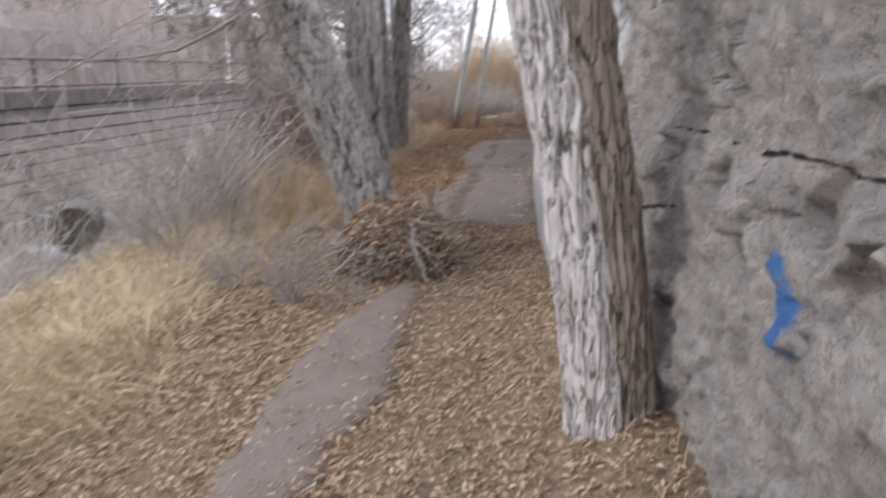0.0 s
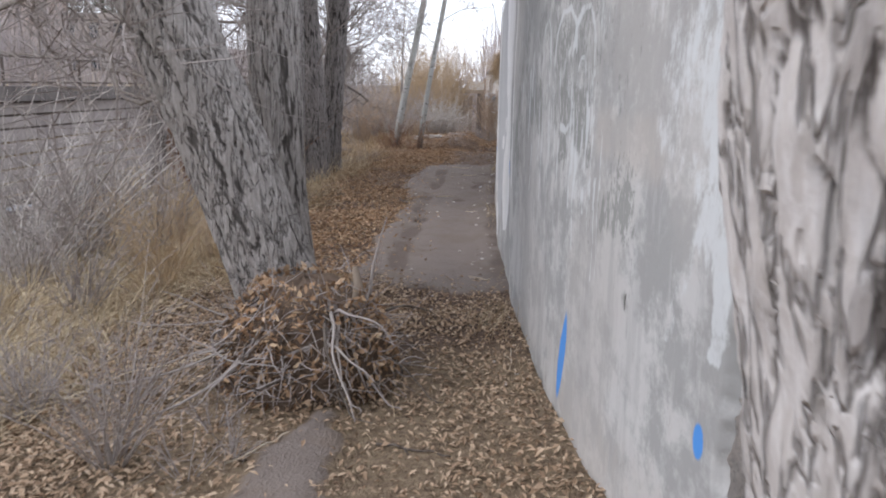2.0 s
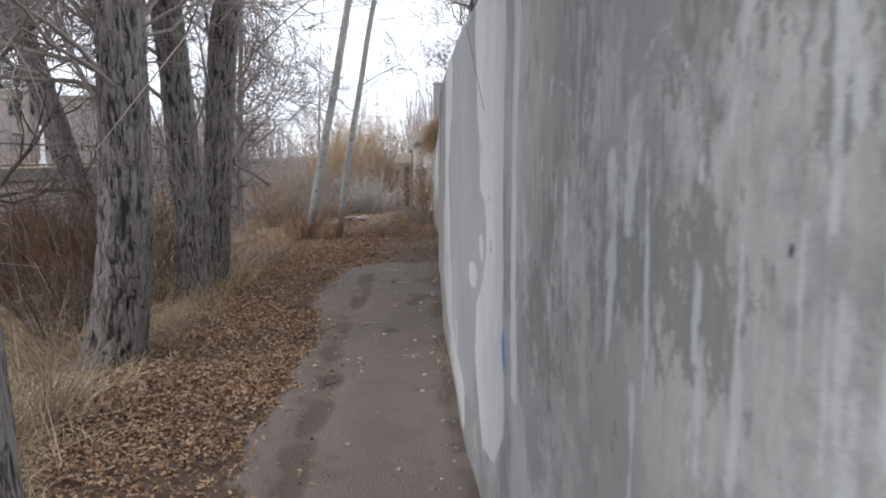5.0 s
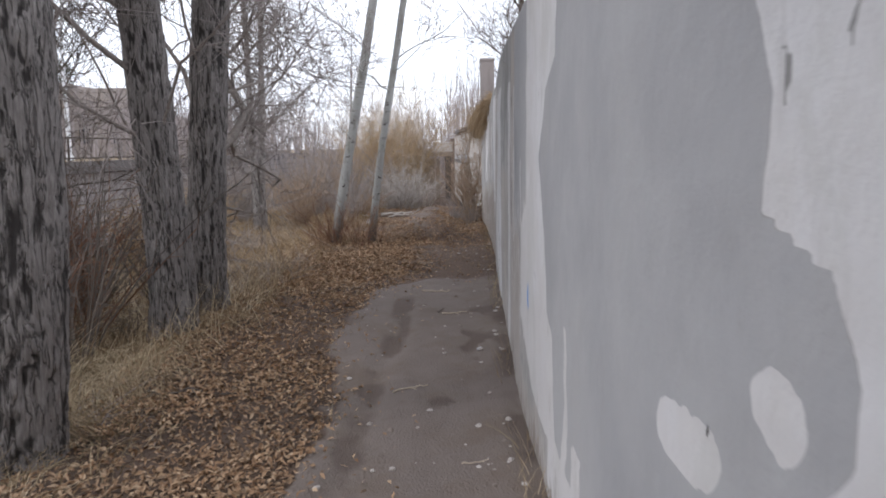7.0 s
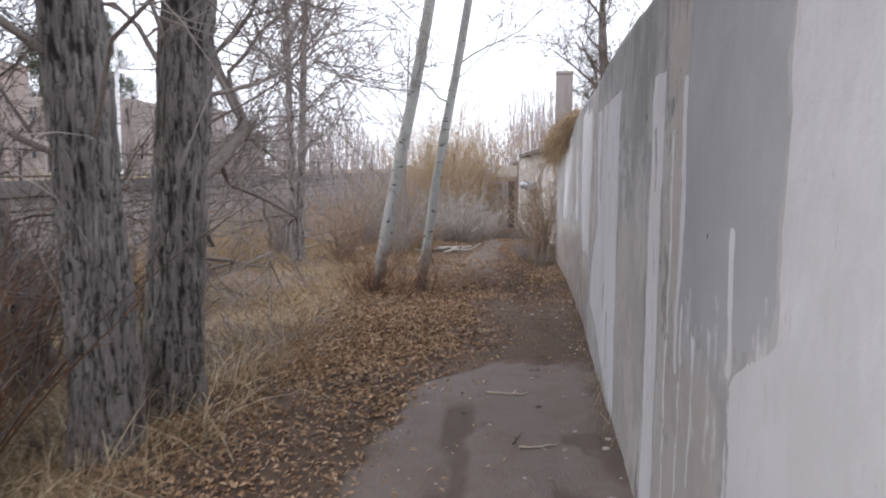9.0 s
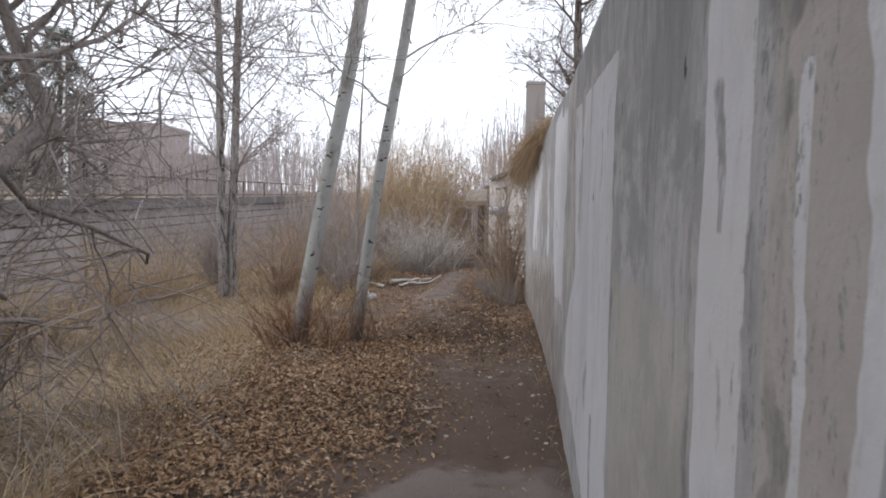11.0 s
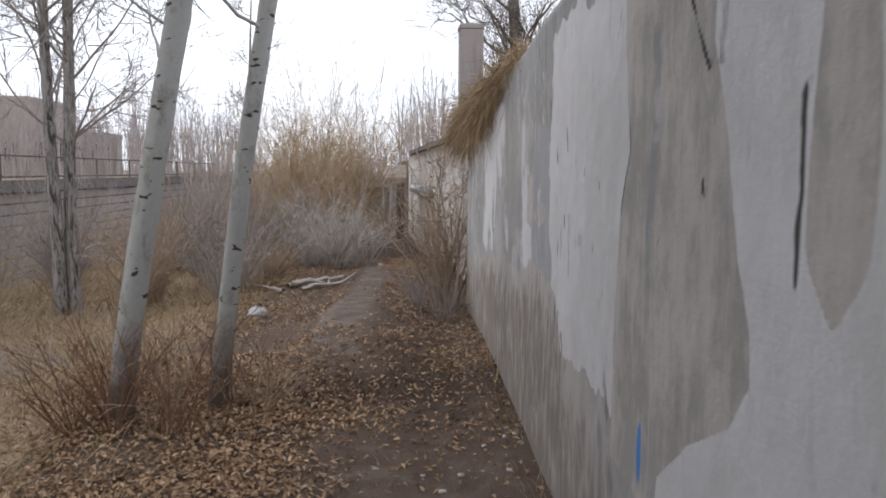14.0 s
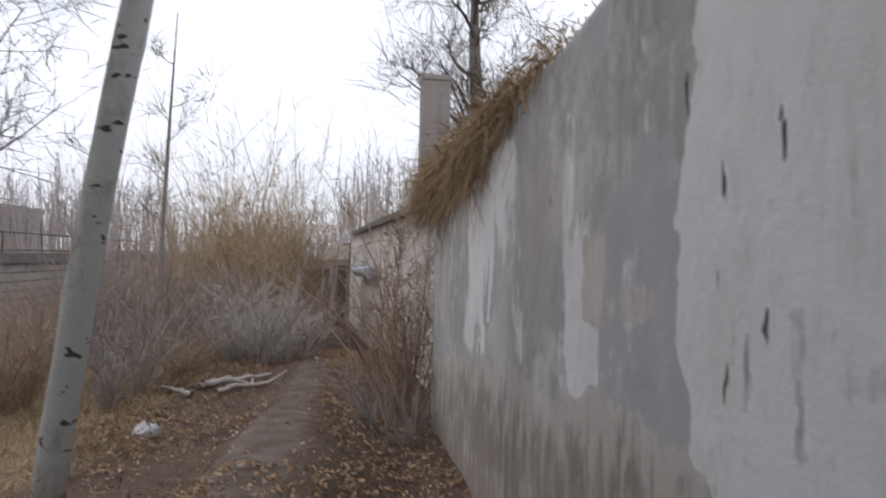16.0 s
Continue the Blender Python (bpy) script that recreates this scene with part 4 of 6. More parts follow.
def trunk_mesh(line, radius, mat, sides, furrow, seed, knots=(), grain=30):
    n = len(line)
    run = np.concatenate([[0], np.cumsum(np.linalg.norm(np.diff(line, axis=0), axis=1))])
    th = np.arange(sides) * 2 * np.pi / sides
    T, Rn = np.meshgrid(th, run, indexing="xy")
    U = T * radius[:, None] * 1.0
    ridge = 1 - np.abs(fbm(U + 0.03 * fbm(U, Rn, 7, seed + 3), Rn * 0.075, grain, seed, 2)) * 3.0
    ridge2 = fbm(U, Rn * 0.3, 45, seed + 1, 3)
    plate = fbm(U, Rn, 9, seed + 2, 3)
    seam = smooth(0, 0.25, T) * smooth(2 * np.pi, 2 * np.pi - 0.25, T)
    # low f is recessed bark, which bark() colours dark as shade
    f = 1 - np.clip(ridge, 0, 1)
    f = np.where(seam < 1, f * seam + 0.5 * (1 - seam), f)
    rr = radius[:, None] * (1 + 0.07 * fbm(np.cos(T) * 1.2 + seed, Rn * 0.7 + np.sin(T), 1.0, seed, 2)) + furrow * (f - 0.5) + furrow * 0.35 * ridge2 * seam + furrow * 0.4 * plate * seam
    for (kz, ka, kr) in knots:
        d = np.sqrt((Rn - kz) ** 2 + ((np.angle(np.exp(1j * (T - ka)))) * radius[:, None]) ** 2)
        rr += kr * 0.5 * np.exp(-(d / kr) ** 2) - kr * 0.45 * np.exp(-(d / (kr * 0.4)) ** 2)
    d = np.gradient(line, axis=0)
    d /= np.linalg.norm(d, axis=1, keepdims=True)
    a = np.cross(d, np.array([0, 1.0, 0]))
    a /= np.linalg.norm(a, axis=1, keepdims=True)
    b = np.cross(d, a)
    v = line[:, None] + rr[..., None] * (a[:, None] * np.cos(T)[..., None] + b[:, None] * np.sin(T)[..., None])
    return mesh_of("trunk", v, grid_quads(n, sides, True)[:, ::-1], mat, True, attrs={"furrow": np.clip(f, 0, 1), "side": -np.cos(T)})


def grow(start, way, length, rad, r, level, out, wander=0.25, lift=0.12):
    """A crooked branch with side branches; collects (points, radii, level)."""
    n = 7 if level < 2 else 5
    p, d = np.array(start, float), np.array(way, float)
    d /= np.linalg.norm(d)
    pts = [p.copy()]
    for i in range(n - 1):
        d = d + r.normal(0, wander, 3) * 0.6 + np.array([0, 0, lift])
        d /= np.linalg.norm(d)
        p = p + d * length / (n - 1)
        pts.append(p.copy())
    pts = np.array(pts)
    out.append((pts, np.linspace(rad, rad * 0.35, n), level))
    if level >= 2:
        return
    for k in range(6 if level == 0 else 4):
        s = r.uniform(0.25, 0.98)
        i = min(int(s * (n - 1)), n - 2)
        q = pts[i] + (pts[i + 1] - pts[i]) * (s * (n - 1) - i)
        side = np.cross(pts[i + 1] - pts[i], r.normal(size=3))
        side /= np.linalg.norm(side) + 1e-9
        dd = (pts[i + 1] - pts[i]) / np.linalg.norm(pts[i + 1] - pts[i]) * 0.7 + side * r.uniform(0.5, 1.0)
        grow(q, dd, length * r.uniform(0.35, 0.6), rad * (1 - 0.6 * s) * 0.55, r, level + 1, out, wander, lift)


def twigs_on(branches, per, size, r, rad=0.0042):
    base, way = [], []
    for pts, _, lev in branches:
        if lev == 0:
            continue
        k = per
        s = r.uniform(0.1, 1, k) * (len(pts) - 1)
        i = np.minimum(s.astype(int), len(pts) - 2)
        base.append(pts[i] + (pts[i + 1] - pts[i]) * (s - i)[:, None])
        d = pts[i + 1] - pts[i]
        d /= np.linalg.norm(d, axis=1, keepdims=True)
        way.append(d * 0.8 + r.normal(0, 0.55, (k, 3)))
    base, way = np.concatenate(base), np.concatenate(way)
    n = len(base)
    return strands(base, way, r.uniform(0.4, 1.0, n) * size, r.normal(0, 0.18, (n, 3)), rad, 0.001, 4, 3)


def tree(name, label, category, pts, radii, mat, twig_mat, seed, limbs=8, limb_from=2.2, limb_len=2.4, sides=44, furrow=0.02, step=0.03, group="", knots=(), extra=(), twig_len=0.5, per=9, limb_rad=0.03, flare=0.5, lift=0.12, grain=30, wander=0.34, rise=(0.1, 0.9), limb_mat=None):
    r = np.random.default_rng(seed)
    length = np.linalg.norm(np.diff(np.asarray(pts), axis=0), axis=1).sum()
    n = max(12, int(length / step))
    line = curve_through(pts, n)
    rad = np.interp(np.linspace(0, 1, n), np.linspace(0, 1, len(radii)), radii)
    run = np.linspace(0, length, n)
    rad = rad * (1 + flare * np.exp(-run / 0.16))
    root = np.array(pts[0], float)
    top = thing(name, label, category, group)
    top.location = root
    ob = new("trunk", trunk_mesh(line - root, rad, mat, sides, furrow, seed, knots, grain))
    ob.parent = top
    branches = []
    for k in range(limbs):
        z = r.uniform(limb_from, length * 0.97)
        i = min(int(z / length * (n - 1)), n - 2)
        az = r.uniform(0, 2 * np.pi)
        out = []
        grow(line[i] - root, (math.cos(az), math.sin(az), r.uniform(*rise)), limb_len * r.uniform(0.5, 1.1) * (1 - 0.4 * z / length), min(limb_rad * r.uniform(0.6, 1.2), rad[i] * 0.6), r, 0, out, wander=wander, lift=lift)
        branches.append(out)
    for (s, w, ln, rd) in extra:
        out = []
        grow(np.array(s) - root, w, ln, rd * 0.5, r, 0, out, wander=0.55, lift=0.02)
        branches.append(out)
    allb = []
    for out in branches:
        geo = joined([tube(p, q, 7 if lev == 0 else 5 if lev == 1 else 4) for p, q, lev in out])
        part("limb", geo, limb_mat or mat if limb_mat or mat is ASPEN else TWIG_DARK if twig_mat is STEM_DARK else TWIG, top, smooth_shade=True)
        allb += out
    if allb:
        part("crown", twigs_on(allb, per, twig_len, r), twig_mat, top, kind="stuff")
    return top


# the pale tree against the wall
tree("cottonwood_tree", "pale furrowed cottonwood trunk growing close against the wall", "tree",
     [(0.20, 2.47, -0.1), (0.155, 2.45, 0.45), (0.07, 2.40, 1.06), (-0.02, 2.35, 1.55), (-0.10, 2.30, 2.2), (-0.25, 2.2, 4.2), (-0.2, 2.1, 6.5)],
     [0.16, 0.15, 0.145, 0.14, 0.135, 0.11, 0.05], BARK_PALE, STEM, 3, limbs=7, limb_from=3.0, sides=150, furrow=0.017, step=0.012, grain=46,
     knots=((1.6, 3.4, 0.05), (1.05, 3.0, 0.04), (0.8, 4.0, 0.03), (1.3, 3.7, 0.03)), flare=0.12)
# the leaning pair at the root clump
tree("cottonwood_tree", "leaning grey cottonwood trunk above a heap of bared roots", "tree",
     [(-1.22, 5.5, -0.05), (-1.36, 5.5, 0.39), (-1.56, 5.5, 0.95), (-1.78, 5.47, 1.53), (-1.9, 5.4, 1.9), (-2.4, 5.2, 3.6), (-2.7, 5.0, 6.0)],
     [0.21, 0.20, 0.19, 0.17, 0.15, 0.12, 0.05], BARK_GREY, STEM, 5, limbs=15, limb_from=1.9, limb_len=1.8, sides=96, furrow=0.018, step=0.018, grain=42, per=4, twig_len=0.8,
     extra=(((-1.72, 5.45, 1.25), (-1, -0.1, 0.12), 1.5, 0.03), ((-1.74, 5.45, 1.3), (-1, 0.2, 0.25), 1.3, 0.022), ((-1.70, 5.4, 1.2), (-1, -0.5, -0.1), 1.1, 0.018), ((-1.85, 5.4, 1.85), (-1, -0.3, 0.2), 1.8, 0.035), ((-1.8, 5.4, 1.7), (-0.9, 0.4, 0.5), 1.6, 0.03), ((-1.8, 5.4, 2.0), (-0.4, -0.9, 0.3), 1.5, 0.03)), flare=0.15)
tree("cottonwood_tree", "upright brown-grey cottonwood trunk behind the leaning one", "tree",
     [(-1.46, 6.4, -0.1), (-1.54, 6.4, 0.5), (-1.57, 6.4, 1.3), (-1.58, 6.4, 2.0), (-1.65, 6.45, 4.0), (-1.5, 6.4, 6.5)],
     [0.165, 0.155, 0.145, 0.14, 0.11, 0.05], BARK_GREY, STEM, 8, limbs=14, limb_from=2.1, per=4, twig_len=0.8, sides=88, furrow=0.009, step=0.02, grain=36, flare=0.2,
     extra=(((-1.62, 6.3, 1.9), (-0.6, -0.5, 0.5), 1.4, 0.02), ((-1.5, 6.4, 2.1), (0.3, 0.6, 0.5), 1.6, 0.025)))
# the clump of dark trunks
tree("cottonwood_tree", "dark furrowed cottonwood trunk with dead stems at its foot", "tree",
     [(-2.60, 10.2, -0.15), (-2.5, 10.2, 0.44), (-2.44, 10.2, 1.2), (-2.42, 10.2, 2.2), (-2.5, 10.3, 4.2), (-2.7, 10.3, 6.8)],
     [0.20, 0.175, 0.165, 0.155, 0.12, 0.05], BARK_DARK, STEM, 11, per=4, limb_rad=0.02, twig_len=1.0, limbs=22, limb_from=1.7, sides=72, furrow=0.02, step=0.024, grain=40, group="clump of dark cottonwoods",
     extra=(((-2.4, 10.1, 1.9), (-0.9, -0.6, 0.35), 1.9, 0.035), ((-2.3, 10.3, 2.3), (0.5, 0.9, 0.3), 1.8, 0.03)))
tree("cottonwood_tree", "dark furrowed cottonwood trunk, one of a close pair", "tree",
     [(-2.62, 12.5, -0.2), (-2.60, 12.5, 0.4), (-2.65, 12.5, 1.2), (-2.73, 12.5, 2.4), (-3.0, 12.5, 4.4), (-3.3, 12.4, 7.0)],
     [0.175, 0.152, 0.146, 0.142, 0.115, 0.05], BARK_DARK, STEM, 13, per=4, limb_rad=0.018, twig_len=1.0, limbs=20, limb_from=1.6, sides=72, furrow=0.02, step=0.024, grain=40, group="clump of dark cottonwoods",
     extra=(((-2.8, 12.4, 2.0), (-0.9, -0.5, 0.6), 2.0, 0.045), ((-2.8, 12.3, 1.6), (-0.5, -0.9, 0.3), 1.4, 0.02)))
tree("cottonwood_tree", "dark furrowed cottonwood trunk with a low side branch", "tree",
     [(-2.56, 13.2, -0.2), (-2.56, 13.2, 0.4), (-2.5, 13.2, 1.3), (-2.41, 13.2, 2.5), (-2.2, 13.3, 4.4), (-1.9, 13.4, 7.0)],
     [0.17, 0.145, 0.14, 0.135, 0.11, 0.05], BARK_DARK, STEM, 17, per=4, limb_rad=0.018, twig_len=0.9, limbs=15, limb_from=1.9, sides=72, furrow=0.02, step=0.024, grain=40, group="clump of dark cottonwoods",
     extra=(((-2.5, 13.2, 1.75), (-0.8, 0.9, -0.15), 2.2, 0.05), ((-2.4, 13.3, 1.7), (0.6, 1.0, 0.3), 1.2, 0.018), ((-2.45, 13.2, 1.2), (0.4, 1.0, 0.1), 0.9, 0.012),
            ((-2.52, 13.25, 1.3), (0.02, 0.9, 0.8), 2.4, 0.09), ((-2.5, 13.3, 1.1), (0.15, 1.0, -0.05), 1.9, 0.035), ((-2.5, 13.3, 1.45), (0.25, 1.0, 0.12), 2.0, 0.04), ((-2.5, 13.3, 1.65), (0.0, 1.0, 0.3), 2.1, 0.04), ((-2.5, 13.3, 0.95), (-0.1, 1.0, 0.05), 1.6, 0.03)))
# leaning dark trunk in the thicket, nearer the creek
tree("cottonwood_tree", "dark leaning cottonwood trunk in the thicket", "tree",
     [(-4.05, 14.2, -0.35), (-4.15, 14.2, 0.2), (-4.5, 14.2, 1.3), (-4.95, 14.2, 2.8), (-5.5, 14.1, 5.0)],
     [0.17, 0.15, 0.14, 0.12, 0.05], BARK_DARK, STEM_DARK, 19, limbs=14, limb_from=1.0, limb_rad=0.02, per=4, twig_len=0.9, sides=32, furrow=0.02, step=0.04,
     extra=(((-4.4, 14.2, 1.0), (0.8, 1.0, 0.22), 1.9, 0.022), ((-4.7, 14.2, 1.9), (0.7, 1.0, 0.15), 1.8, 0.025)))
tree("cottonwood_tree", "dark thin cottonwood trunk by the creek bank", "tree",
     [(-4.6, 11.6, -0.5), (-4.5, 11.6, 1.2), (-4.6, 11.5, 3.0), (-4.4, 11.5, 5.5)],
     [0.13, 0.11, 0.09, 0.03], BARK_DARK, STEM_DARK, 23, limbs=14, limb_from=1.2, per=4, twig_len=0.9, sides=28, furrow=0.016, step=0.05)
# the two aspens
tree("aspen_tree", "slender pale aspen trunk with dark scars beside the path", "tree",
     [(-2.01, 17.12, 0.02), (-1.94, 17.1, 0.5), (-1.77, 17.06, 1.4), (-1.52, 17.0, 2.64), (-1.4, 16.95, 3.3), (-1.0, 16.9, 5.4), (-0.85, 16.8, 7.3)],
     [0.066, 0.062, 0.058, 0.053, 0.048, 0.036, 0.015], ASPEN, STEM, 29, limbs=11, limb_from=1.9, limb_len=1.5, sides=22, furrow=0.003, step=0.04, group="pair of aspens", limb_rad=0.012, per=2, twig_len=0.4, flare=0.3,
     knots=((2.2, 4.5, 0.05), (1.0, 4.6, 0.03), (1.5, 4.9, 0.03)))
tree("aspen_tree", "slender pale aspen trunk with dark scars, leaning slightly over the path", "tree",
     [(-1.55, 17.36, 0.02), (-1.49, 17.35, 0.5), (-1.36, 17.3, 1.4), (-1.13, 17.2, 2.66), (-1.0, 17.1, 3.4), (-0.55, 17.0, 5.4), (-0.3, 16.9, 7.0)],
     [0.054, 0.049, 0.045, 0.042, 0.038, 0.028, 0.012], ASPEN, STEM, 31, limbs=11, limb_from=1.9, limb_len=1.4, sides=22, furrow=0.003, step=0.04, group="pair of aspens", limb_rad=0.011, per=2, twig_len=0.4, flare=0.3,
     knots=((2.0, 4.5, 0.04), (1.2, 4.6, 0.03)))
# twin thin trees towards the creek
tree("ash_tree", "bare grey twin-stemmed tree on the grassy bank", "tree",
     [(-4.14, 21.5, -0.4), (-4.14, 21.5, 0.4), (-4.17, 21.5, 2.0), (-4.19, 21.5, 3.55), (-4.25, 21.5, 5.6)],
     [0.065, 0.06, 0.05, 0.042, 0.015], BARK_GREY, STEM, 37, limbs=24, limb_from=1.9, limb_len=1.9, wander=0.12, lift=0.03, rise=(0.5, 1.1), limb_mat=TWIG, sides=20, furrow=0.01, step=0.06, limb_rad=0.015, per=2, group="bare trees by the creek")
tree("ash_tree", "bare grey stem beside its twin on the grassy bank", "tree",
     [(-4.02, 21.6, -0.4), (-4.04, 21.6, 0.4), (-3.98, 21.55, 2.0), (-3.92, 21.5, 3.55), (-3.8, 21.5, 5.8)],
     [0.07, 0.062, 0.052, 0.044, 0.015], BARK_GREY, STEM, 41, limbs=24, limb_from=1.9, limb_len=1.9, wander=0.12, lift=0.03, rise=(0.5, 1.1), limb_mat=TWIG, sides=20, furrow=0.01, step=0.06, limb_rad=0.015, per=2, group="bare trees by the creek")
# thin sapling past the aspens
tree("sapling_tree", "thin bare sapling among the willows", "tree",
     [(-2.6, 24.2, -0.15), (-2.6, 24.2, 1.2), (-2.55, 24.2, 3.0), (-2.5, 24.2, 4.2)],
     [0.035, 0.03, 0.02, 0.006], TWIG, STEM, 43, limbs=9, limb_from=1.6, limb_len=0.7, sides=10, furrow=0.0, step=0.1, limb_rad=0.008, per=1, twig_len=0.4)
# tree behind the wall
tree("box_elder_tree", "bare spreading tree behind the wall", "tree",
     [(1.6, 26.0, 1.3), (1.6, 26.0, 2.6), (1.45, 26.0, 4.2), (1.4, 26.0, 6.0)],
     [0.14, 0.12, 0.09, 0.03], BARK_GREY, STEM_DARK, 47, limbs=26, limb_from=0.8, limb_len=2.2, sides=18, furrow=0.01, step=0.08, limb_rad=0.03, per=4, twig_len=0.8)

# ---- grass, leaves, shrubs ----
def scatter(n, x0, x1, y0, y1, keep, seed):
    r = np.random.default_rng(seed)
    x, y = r.uniform(x0, x1, n), r.uniform(y0, y1, n)
    k = r.uniform(0, 1, n) < keep(x, y)
    return x[k], y[k], r


def grass(name, label, n, box_, keep, hmin, hmax, mat, seed, width=0.003, lean=0.45, droop=0.55):
    x, y, r = scatter(n, *box_, keep, seed)
    m = len(x)
    base = np.stack([x, y, height(x, y) - 0.01], 1)
    clump = fbm(x, y, 2.3, seed, 3)
    az = fbm(x, y, 0.9, seed + 1, 2) * 6 + r.normal(0, 0.9, m)
    tilt = np.abs(r.normal(0, lean, m))
    way = np.stack([np.cos(az) * tilt, np.sin(az) * tilt, np.ones(m)], 1)
    ln = r.uniform(hmin, hmax, m) * (1 + 0.7 * clump)
    bend = np.stack([np.cos(az), np.sin(az), -np.abs(r.normal(0.5, 0.3, m))], 1) * (r.uniform(0.1, 1.0, m) * droop)[:, None]
    v, q = strands(base, way, np.clip(ln, 0.03, None), bend, r.uniform(0.6, 1.4, m) * width, 0.0006, 4, 2)
    ob = new(name, mesh_of(name, v, q, mat))
    return tagged(ob, label, "grass", kind="stuff")


bankkeep = lambda x, y: smooth(-1.75, -2.5, x + 0.35 * fbm(x, y, 0.9, 8)) * (0.45 + 0.55 * smooth(-0.3, 0.4, fbm(x, y, 0.7, 12))) * smooth(-6.2, -5.2, x)
grass("dry_grass", "matted tall dry straw-coloured grass on the creek bank", 90000, (-6.2, -1.5, -1, 12), bankkeep, 0.08, 0.26, GRASS, 51, 0.0028, 0.8, 0.9)
grass("dry_grass", "tall dry golden grass on the creek bank", 80000, (-6.5, -1.7, 12, 32), bankkeep, 0.08, 0.27, GRASS_TAWNY, 52, 0.0028, 0.8, 0.9)
grass("dry_grass", "pale bent dry grass stems on the bank", 17000, (-5.6, -1.7, -1, 15), lambda x, y: bankkeep(x, y) * smooth(-0.1, 0.5, fbm(x, y, 0.5, 15)), 0.25, 0.55, GRASS_PALE, 53, 0.0028, 0.6, 0.9)
grass("dry_grass", "pale matted straw near the creek", 60000, (-5.4, -1.6, -1, 9.5), bankkeep, 0.10, 0.30, GRASS_PALE, 56, 0.0028, 0.9, 1.0)
grass("short_grass", "sparse short dry grass through the leaf litter", 26000, (-2.6, 0.3, 0, 25), lambda x, y: (1 - slab(x, y)) * 0.5 * smooth(0.05, 0.5, fbm(x, y, 1.1, 19)) * (x < wall_x(y) - 0.02), 0.03, 0.10, GRASS, 54, 0.002)
grass("wall_foot_grass", "dry weeds along the foot of the wall", 9000, (-0.5, 0.6, 1.5, 20), lambda x, y: (x < wall_x(y) - 0.01) * (x > wall_x(y) - 0.10 - 0.22 * smooth(0.1, 0.5, fbm(y, 0 * y, 0.8, 23))) * smooth(-0.1, 0.3, fbm(y, 0 * y, 1.3, 24)), 0.04, 0.20, GRASS, 55, 0.002)


def leaves(name, label, n, box_, keep, size, seed, mat=None):
    x, y, r = scatter(n, *box_, keep, seed)
    m = len(x)
    s = r.uniform(0.6, 1.25, m) * size
    az, pitch, roll = r.uniform(0, 6.283, m), r.normal(0, 0.38, m), r.normal(0, 0.38, m)
    u = np.stack([np.cos(az) * np.cos(pitch), np.sin(az) * np.cos(pitch), np.sin(pitch)], 1)
    w = np.cross(np.stack([0 * az, 0 * az, 1 + 0 * az], 1), u)
    w = w / np.linalg.norm(w, axis=1, keepdims=True) + np.stack([0 * az, 0 * az, roll], 1)
    c = np.stack([x, y, height(x, y) + r.uniform(0.004, 0.028, m)], 1)
    curl = np.stack([0 * az, 0 * az, r.uniform(0.1, 0.45, m) * s], 1)
    u, w = u * s[:, None], w * s[:, None] * 0.42
    v = np.stack([c - u, c - 0.1 * u + w + curl, c + u + 0.3 * curl, c - 0.1 * u - w + curl, c], 1)
    t = np.array([(0, 4, 1), (1, 4, 2), (2, 4, 3), (3, 4, 0)])
    tri = (np.arange(m) * 5)[:, None, None] + t[None]
    ob = new(name, mesh_of(name, v.reshape(-1, 3), None, mat or LEAF, tris=tri.reshape(-1, 3)))
    return tagged(ob, label, "leaves", kind="stuff")


inside = lambda x, y: (x < wall_x(y) - 0.01) * 1.0
litter = lambda x, y: inside(x, y) * (1 - 0.6 * smooth(-0.95, -0.6, x) * smooth(6.6, 5.5, y)) * (1 - 0.93 * slab(x, y)) * (0.35 + 0.65 * smooth(-0.35, 0.3, fbm(x, y, 1.1, 31))) * smooth(-2.9, -1.9, x + 0.4 * fbm(x, y, 0.8, 8))
leaves("leaf_litter", "brown curled cottonwood leaves lying on the ground", 115000, (-3.0, 0.5, 0.2, 7), litter, 0.0165, 61, LEAF_PALE)
leaves("leaf_litter", "thick bed of brown fallen leaves beside the path", 125000, (-3.0, 0.2, 7, 18.5), lambda x, y: litter(x, y) * smooth(-0.55, -1.25, x - 0.25 * fbm(x, y, 0.7, 40)), 0.0185, 62)
leaves("leaf_litter", "brown fallen leaves strewn over the bare earth", 44000, (-2.6, 0.25, 13.8, 27), lambda x, y: litter(x, y) * (0.12 + 0.6 * smooth(-0.9, -1.5, x) + 1.3 * smooth(15.5, 18, y) * smooth(-0.8, -0.5, x)), 0.018, 63)
leaves("leaf_litter", "dry leaves blown over the grass", 9000, (-5, -2, 0, 22), lambda x, y: smooth(-5, -2, x), 0.022, 64)


